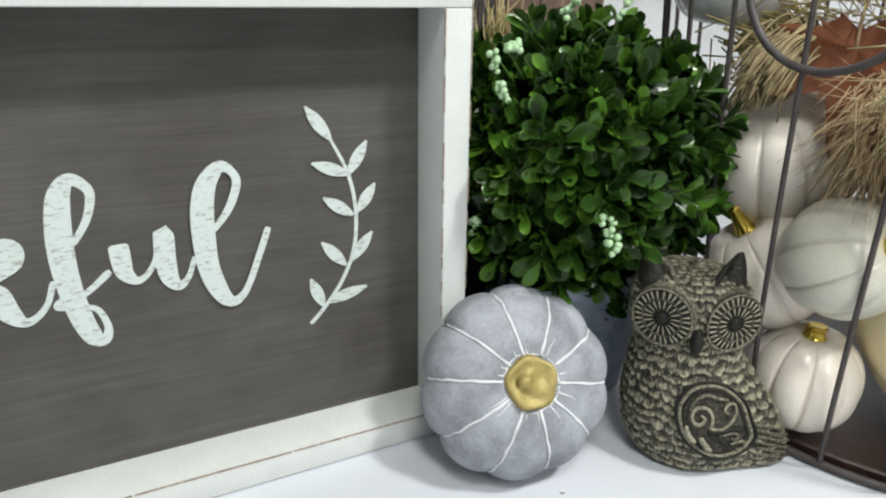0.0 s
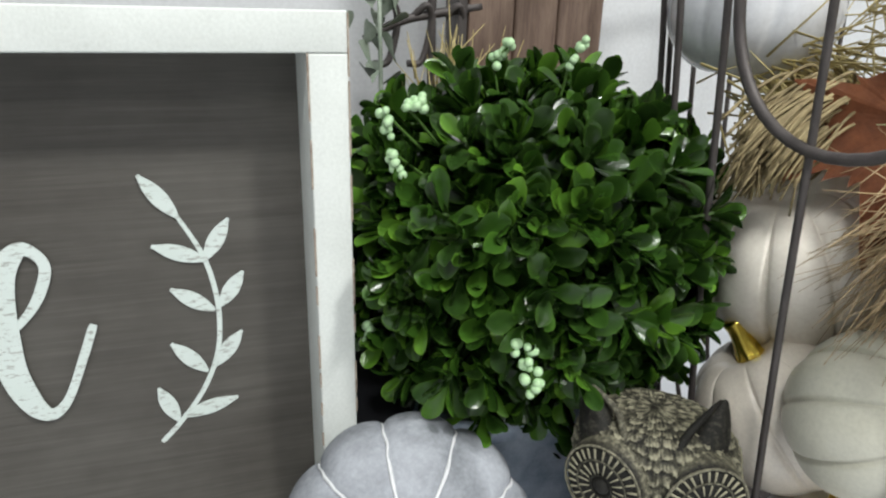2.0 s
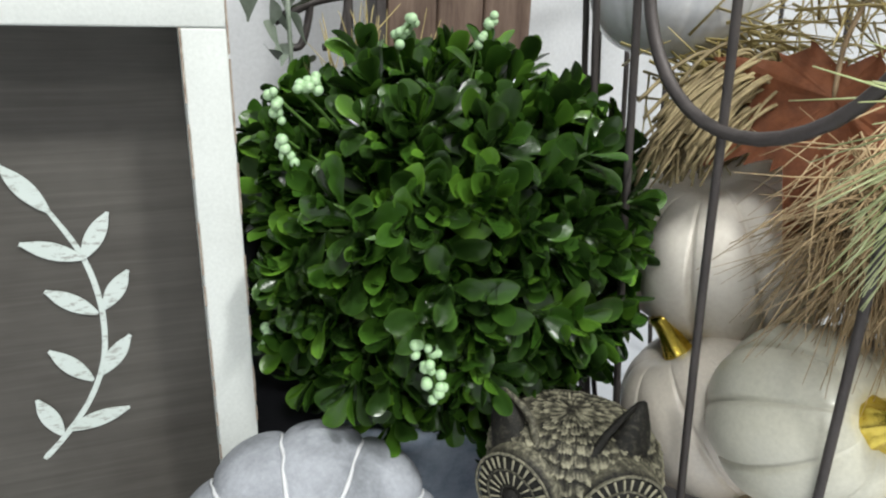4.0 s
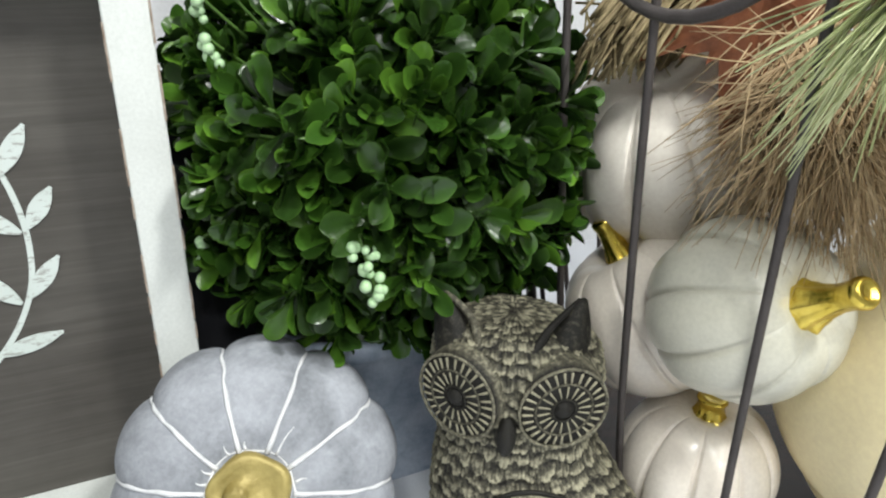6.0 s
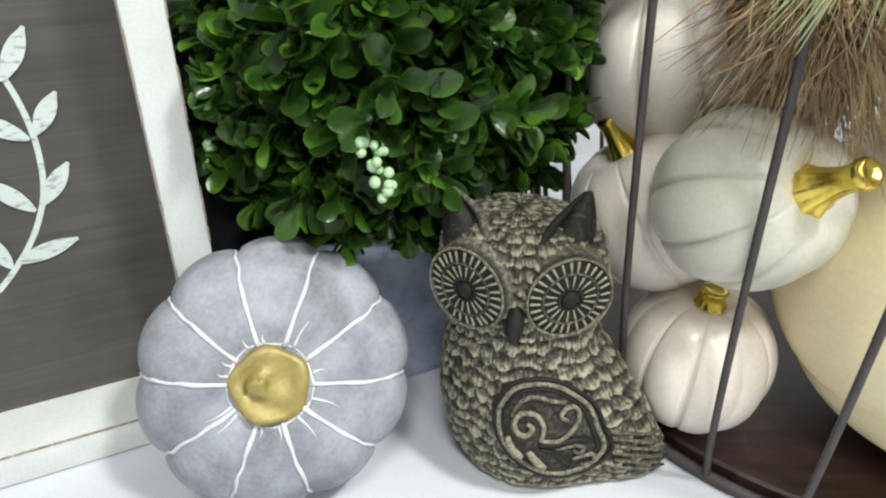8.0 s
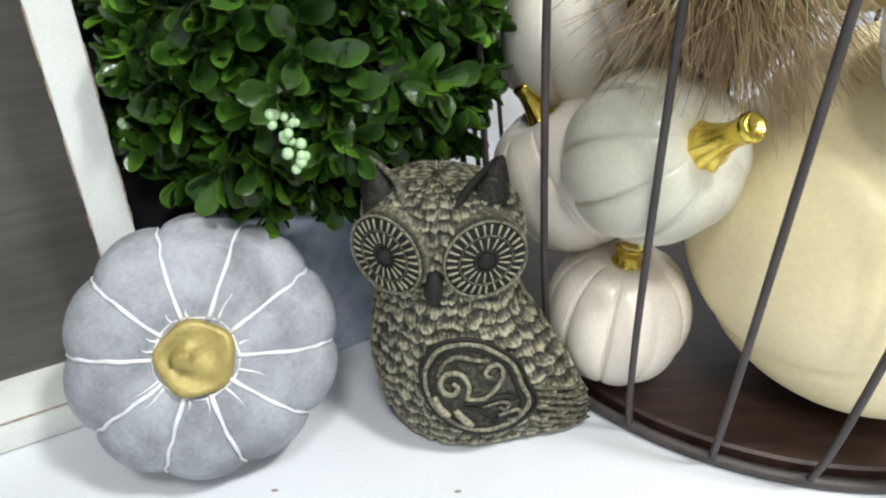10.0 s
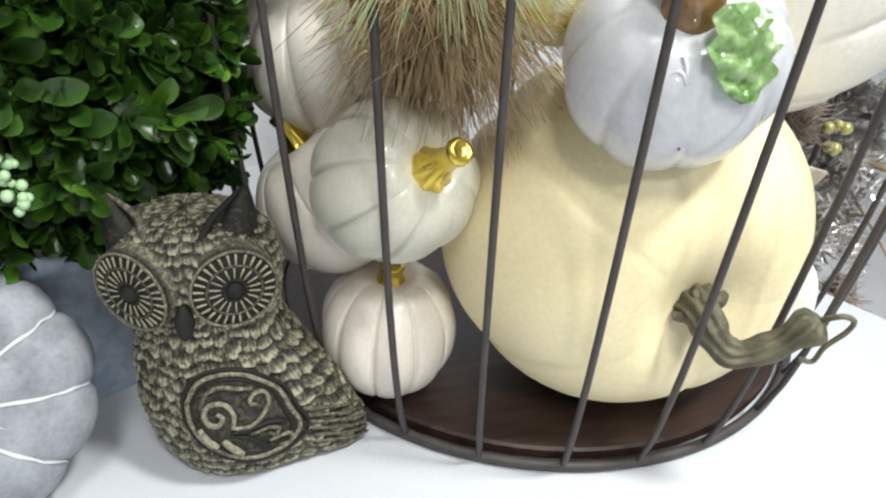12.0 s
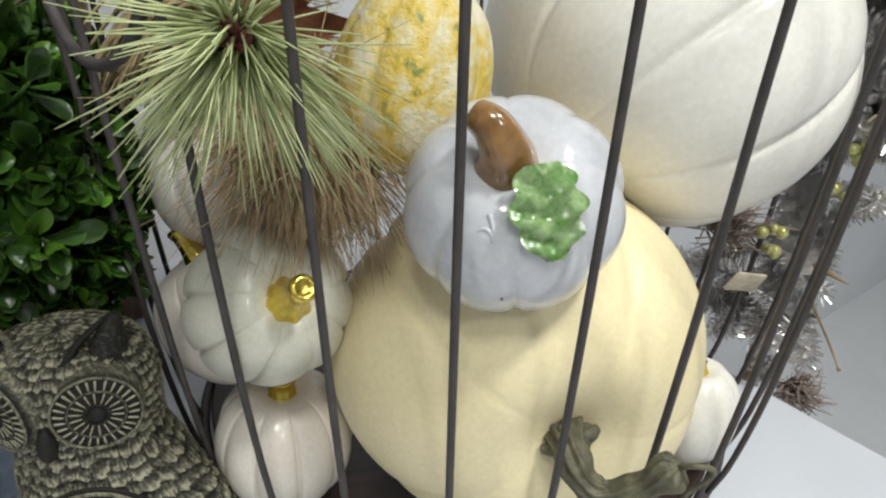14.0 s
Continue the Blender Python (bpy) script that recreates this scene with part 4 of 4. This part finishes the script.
gold_stem(p, 0.025, 0.003, 0.012, (0.001, 0.0), GOLD, "gold stem")
p = cage_pumpkin("white_pumpkin", (0.217, 0.551, 0.316), (0.1, 0.0, 1), 0, 0.0465, 0.078, 8, 0.08, LILAC, "white glazed pumpkin high in the cage")
gourd = cage_pumpkin("mottled_gourd", (0.338, 0.425, 0.252), (0.25, 0.1, 1), 0, 0.036, 0.09, 9, 0.07, GOURD, "yellow and green mottled gourd with rough skin", 0.06)
gold_stem(gourd, 0.04, 0.006, 0.022, (0.006, 0.0), BARK, "dark green stem", 1.5)

# ---------------------------------------------------------------- dry florals in the cage


def strands(bm, root, aim, n, length, spread, thick, rng, root_spread=0.006, droop=0.0):
    aim = Vector(aim).normalized()
    for _ in range(n):
        d = (aim + Vector((rng.gauss(0, 1), rng.gauss(0, 1), rng.gauss(0, 1))) * spread).normalized()
        a = Vector(root) + Vector((rng.gauss(0, 1), rng.gauss(0, 1), rng.gauss(0, 1))) * root_spread
        ln = length * rng.uniform(0.65, 1.1)
        bend = Vector((rng.uniform(-1, 1), rng.uniform(-1, 1), rng.uniform(-1, 1))) * 0.1 * ln + Vector((0, 0, -droop * ln))
        pts = [a, a + d * ln * 0.5 + bend * 0.3, a + d * ln + bend]
        sweep(bm, pts, lambda s: thick * (1 - 0.75 * s), 3)


rng = random.Random(21)
PINE = Vector((0.270, 0.374, 0.285))
pine = thing("pine_sprig", Matrix.Translation(PINE), "pale green artificial pine sprig with long needles", "pine sprig")
bm = bmesh.new()
strands(bm, (0, -0.012, 0), (-0.1, -0.25, -0.05), 170, 0.054, 0.75, 0.0008, rng, 0.002, 0.02)
strands(bm, (0, -0.012, 0), (0.5, -0.15, -0.6), 130, 0.06, 0.26, 0.0008, rng, 0.003, 0.06)
strands(bm, (0, -0.012, 0), (-0.55, -0.15, -0.6), 60, 0.06, 0.22, 0.0008, rng, 0.003, 0.06)
tagged(part("needles", bm, NEEDLE, pine, "long pale green needles"), kind="stuff")
bm = bmesh.new()
for k in range(9):
    bmesh.ops.create_icosphere(bm, subdivisions=1, radius=0.0028, matrix=Matrix.Translation((rng.uniform(-0.0035, 0.0035), -0.024 + rng.uniform(-0.002, 0.002), rng.uniform(-0.004, 0.004))))
part("bud", bm, surface("maroon_bud", (0.08, 0.015, 0.012), (0.14, 0.03, 0.02), 0.7, scale=90), pine, "dark maroon centre bud")

tuft = thing("bristle_tuft", Matrix.Translation((0.29, 0.43, 0.24)), "tan brown dried grass tuft with fine hanging bristles", "dried grass")
bm = bmesh.new()
strands(bm, (0, 0, 0.0), (0.05, -0.35, -0.8), 1500, 0.07, 0.42, 0.0005, rng, 0.01)
strands(bm, (-0.01, 0.0, 0.005), (-0.55, -0.25, -0.5), 130, 0.05, 0.25, 0.0005, rng, 0.01)
tagged(part("bristles", bm, TAN, tuft), kind="stuff")

straw = thing("straw_bundle", Matrix.Translation((0.235, 0.505, 0.285)), "loose golden straw hanging over the pumpkins", "straw")
bm = bmesh.new()
strands(bm, (0.055, -0.02, 0.04), (0.1, -0.6, 0.2), 170, 0.06, 0.45, 0.0009, rng, 0.02, 0.1)
strands(bm, (0.075, 0.02, 0.06), (0.1, -0.6, -0.3), 150, 0.05, 0.4, 0.0009, rng, 0.02, 0.1)
strands(bm, (0.0, 0.03, -0.012), (0.7, -0.15, -0.2), 330, 0.06, 0.45, 0.0009, rng, 0.016)
tagged(part("straw_mass", bm, STRAW, straw), kind="stuff")


def maple_leaf(where, normal, up, size):
    z = Vector(normal).normalized()
    y = (Vector(up) - z * Vector(up).dot(z)).normalized()
    x = y.cross(z)
    ob = thing("maple_leaf", Matrix(((x.x, y.x, z.x, where[0]), (x.y, y.y, z.y, where[1]), (x.z, y.z, z.z, where[2]), (0, 0, 0, 1))), "rust brown cloth maple leaf", "leaf")
    bm = bmesh.new()
    tips = ((0, 1.0), (25, 0.55), (38, 0.62), (50, 0.86), (66, 0.5), (84, 0.58), (98, 0.72), (120, 0.42), (150, 0.4), (176, 0.25))
    outline = []
    for sgn in (1, -1):
        seq = tips if sgn == 1 else tips[::-1][:-1]
        for a, r in seq:
            for off, k in ((-4, 0.86), (0, 1.0), (4, 0.86)):
                outline.append((radians(sgn * a + off), r * k * size))
    c = bm.verts.new((0, 0, 0.002))
    ring_v = [bm.verts.new((r * math.sin(a), r * math.cos(a), 0.012 * (r / size) ** 2 * math.sin(4 * a))) for a, r in outline]
    for i in range(len(ring_v)):
        bm.faces.new((c, ring_v[i], ring_v[(i + 1) % len(ring_v)]))
    bmesh.ops.solidify(bm, geom=bm.faces[:], thickness=0.0007)
    part("blade", bm, RUST, ob, smooth=False)
    part("leaf_stalk", swept([(0, 0, 0.001), (0.002, -size * 0.3, 0.003), (0.0, -size * 0.55, 0.006)], 0.0011, 6, 4), TWIG, ob)
    return ob


maple_leaf((0.268, 0.462, 0.272), (-0.15, -0.9, 0.35), (-0.12, 0.1, -1), 0.072)
maple_leaf((0.318, 0.455, 0.3), (0.1, -0.8, 0.5), (0.8, 0, 0.5), 0.05)

# ---------------------------------------------------------------- silver tinsel tree standing past the table's end
TREE = Vector((0.70, 0.60, FLOOR_Z))
tree = thing("tinsel_tree", Matrix.Translation(TREE), "silver tinsel tree with gold beads and dry twigs beside the table", "tinsel tree")
part("trunk", swept([(0, 0, 0), (0.005, 0, 0.5), (0, 0.004, 1.25)], lambda s: 0.014 * (1 - 0.6 * s), 10, 6), TWIG, tree)
bm = bmesh.new()
for k in range(6):
    sweep(bm, [Vector((0, 0, 0.012)), Vector((0.16 * math.cos(k * 1.047), 0.16 * math.sin(k * 1.047), 0.008))], 0.008, 6)
part("stand", bm, IRON, tree)
rng = random.Random(33)


def tinsel_branch(a, b):
    """A wire wound with flat glittering strips."""
    bm = bmesh.new()
    a, b = Vector(a), Vector(b)
    d = (b - a).normalized()
    o = d.orthogonal().normalized()
    ln = (b - a).length
    n = int(ln / 0.00021)
    sweep(bm, [a, b], 0.0011, 5)
    for i in range(n):
        s = i / n
        w = Matrix.Rotation(i * 2.4 + rng.uniform(-0.5, 0.5), 3, d) @ o
        c = a + d * ln * s
        e = c + (w * rng.uniform(0.7, 1.15) + d * rng.uniform(0.3, 0.8)) * (0.0165 * (1 - 0.35 * s))
        mid = (c + e) / 2 + d * rng.uniform(-0.0015, 0.0015)
        axis = (e - c).normalized()
        t = (Matrix.Rotation(rng.uniform(0, 3.14), 3, axis) @ axis.orthogonal().normalized()) * rng.uniform(0.0005, 0.0008)
        p0, p1 = bm.verts.new(c - t), bm.verts.new(c + t)
        q0, q1 = bm.verts.new(mid - t), bm.verts.new(mid + t)
        bm.faces.new((p0, p1, q1, q0))
        bm.faces.new((q0, q1, bm.verts.new(e + t * 0.6), bm.verts.new(e - t * 0.6)))
    return part("branch", bm, SILVER, tree, "silver tinsel branch", smooth=False)


made = 0
while made < 92:
    z = rng.uniform(0.72, 1.28)
    a = radians(rng.uniform(150, 300))
    ln = rng.uniform(0.09, 0.165)
    tip = Vector((ln * math.cos(a), ln * math.sin(a), z + rng.uniform(-0.03, 0.06)))
    wp = TREE + tip
    # the lower branches are short on the open side, and none reaches into the cage
    if wp.x > 0.65 + (wp.y - 0.5) * 0.95 + 1.6 * max(0.0, wp.z - 0.11) - 0.2 * max(0.0, 0.08 - wp.z):
        continue
    if math.hypot(wp.x - CAGE.x, wp.y - CAGE.y) < 0.222 + 0.16 * max(0.0, wp.z):
        continue
    tinsel_branch((0, 0, z), tip)
    made += 1
# the low branches beside the cage
for x, y, z in ((0.64, 0.482, 0.082), (0.632, 0.48, 0.05), (0.655, 0.485, 0.02), (0.634, 0.472, 0.028), (0.618, 0.478, 0.1), (0.612, 0.476, 0.07), (0.606, 0.478, 0.042), (0.652, 0.492, 0.1)):
    for k in range(2):
        tip = Vector((x + rng.uniform(-0.008, 0.008), y + rng.uniform(-0.006, 0.01) + 0.014 * k, z + rng.uniform(-0.008, 0.008)))
        tinsel_branch(Vector((0, 0, max(0.05, z) - FLOOR_Z + rng.uniform(-0.01, 0.04))), tip - TREE)
for x, y, z, n in ((0.606, 0.501, 0.108, 4), (0.648, 0.5, 0.18, 5), (0.662, 0.5, 0.152, 4), (0.676, 0.5, 0.147, 3), (0.634, 0.5, 0.155, 3), (0.59, 0.5, 0.128, 3)):
    for k in range(n):
        b2 = bmesh.new()
        bmesh.ops.create_uvsphere(b2, u_segments=14, v_segments=10, radius=rng.uniform(0.0036, 0.0048))
        o = part("bead", b2, BEAD, tree, "olive gold bead" if k == 0 else "")
        o.location = Vector((x + rng.uniform(-0.009, 0.009), y - 0.012 + rng.uniform(-0.006, 0.006), z + rng.uniform(-0.006, 0.006))) - TREE
part("twig", swept([Vector(q) - TREE for q in ((0.622, 0.508, 0.102), (0.636, 0.485, 0.1), (0.6475, 0.466, 0.0955))], lambda s: 0.0022 * math.sin(math.pi * (0.1 + 0.88 * s)) + 0.0003, 6, 8), TWIG, tree, "thin dry brown twig")
stick = part("twig", swept([Vector(q) - TREE for q in ((0.66, 0.51, 0.058), (0.653, 0.475, 0.045), (0.6453, 0.449, 0.0364))], lambda s: 0.0012 - 0.0005 * s, 6, 6), TWIG, tree, "thin dry brown twig")
b2 = bmesh.new()
bmesh.ops.create_icosphere(b2, subdivisions=2, radius=0.0016, matrix=Matrix.Translation(Vector((0.6453, 0.449, 0.0364)) - TREE))
part("bud", b2, TWIG, stick)
for x, y, z, n, ln in ((0.672, 0.51, -0.034, 260, 0.022), (0.57, 0.505, 0.128, 240, 0.026)):
    bm = bmesh.new()
    strands(bm, Vector((x, y, z)) - TREE, (0.1, -0.6, 0.3), n, ln, 0.8, 0.0009, rng, 0.006)
    tagged(part("dried_flower", bm, FLORET, tree, "pinkish brown dried flower head"), kind="stuff")

chip = thing("wood_tag", Matrix.Translation((0.575, 0.476, 0.098)) @ pose(0, 0, 0, 20, 20, 25), "pale bare wood tag among the branches", "wood tag")
part("tag", boxed(-0.02, 0.02, -0.0012, 0.0012, -0.0075, 0.0075, bevel=0.0005), surface("pale_bare_wood", (0.5, 0.42, 0.3), (0.66, 0.58, 0.45), 0.6, scale=50, stretch=(1, 1, 6)), chip)

# ---------------------------------------------------------------- things behind the boxwood
post = thing("wooden_lantern", ROOM @ pose(0.163, 0.16, 0), "brown stained wooden lantern post behind the boxwood", "lantern")
for x0, x1 in ((-0.052, -0.019), (-0.018, 0.014), (0.015, 0.05)):
    part("plank", boxed(x0, x1, -0.012, 0.012, 0.0, 0.5, bevel=0.002), POST_WOOD, post)
part("iron_strip", boxed(-0.06, -0.0535, -0.013, 0.013, 0.0, 0.5, bevel=0.001), IRON, post)
scroll = thing("iron_candle_stand", ROOM @ pose(0.085, 0.15, 0), "black wrought iron stand with scrolled hooks", "candle stand")
part("rod", swept([(0, 0, 0.0), (0.001, 0, 0.2), (0, 0, 0.42)], 0.003, 8, 5), IRON, scroll)
part("foot", swept([(-0.04, 0, 0.003), (0, 0, 0.004), (0.04, 0, 0.003)], 0.0035, 8, 5), IRON, scroll)
part("arm", swept([(-0.045, 0, 0.29), (-0.02, 0, 0.302), (0.01, 0, 0.308), (0.035, 0, 0.312)], 0.003, 8, 6), IRON, scroll)
for x in (-0.035, -0.012, 0.01):
    part("hook", swept([(x, 0, 0.305), (x + 0.008, -0.004, 0.312), (x + 0.012, 0, 0.3), (x + 0.006, 0, 0.277), (x - 0.004, 0, 0.275)], 0.0024, 8, 6), IRON, scroll)

# added filler, not a known object: keeps the gap beside the sign dark
filler = thing("dark_filler", ROOM @ pose(-0.005, 0.095, 0), "added dark filler box that darkens the gap behind the sign and the pot", "box")
part("body", boxed(-0.055, 0.055, -0.04, 0.04, 0.0, 0.2, bevel=0.003), surface("filler_dark", (0.02, 0.021, 0.026), (0.035, 0.036, 0.042), 0.7, scale=40), filler)

bunch = thing("dried_flowers", ROOM @ pose(0.075, 0.13, 0.0), "small bunch of dried yellow-green stems standing by the wall", "dried flowers")
bm = bmesh.new()
rng = random.Random(61)
strands(bm, (0.02, 0, 0.245), (0.05, 0, 1), 70, 0.045, 0.3, 0.0009, rng, 0.012)
strands(bm, (0.0, 0, 0.0), (0.08, 0, 1), 30, 0.26, 0.03, 0.001, rng, 0.004)
tagged(part("stem_mass", bm, STRAW, bunch, "thin dry yellow-green stems"), kind="stuff")
for k in range(14):
    b2 = bmesh.new()
    add_leaf(b2, Matrix.Translation((-0.03 + rng.gauss(0, 0.008), rng.gauss(0, 0.004), 0.262 + 0.004 * k)) @ Euler((rng.uniform(0.2, 1.4), rng.uniform(-0.6, 0.6), rng.uniform(0, 6.28))).to_matrix().to_4x4(), 0.02, 0.012, 0.1, rng)
    part("leaf", b2, GREY_LEAF, bunch, "grey-green leaf" if k == 0 else "")
part("leaf_stem", swept([(-0.03, 0, 0.0), (-0.028, 0, 0.15), (-0.03, 0, 0.32)], 0.0014, 6, 5), GREY_LEAF, bunch)

# specks of dirt on the table
for x, y in ((0.086, 0.357), (0.175, 0.352)):
    bm = bmesh.new()
    bmesh.ops.create_icosphere(bm, subdivisions=1, radius=0.0011, matrix=Matrix.Diagonal((1.8, 0.8, 0.5, 1)))
    ob = part("dirt_speck", bm, EDGE_BROWN)
    ob.location = (x, y, 0.0005)
    tagged(ob, "tiny dark dirt speck on the white table", "dirt", "specks on the table")
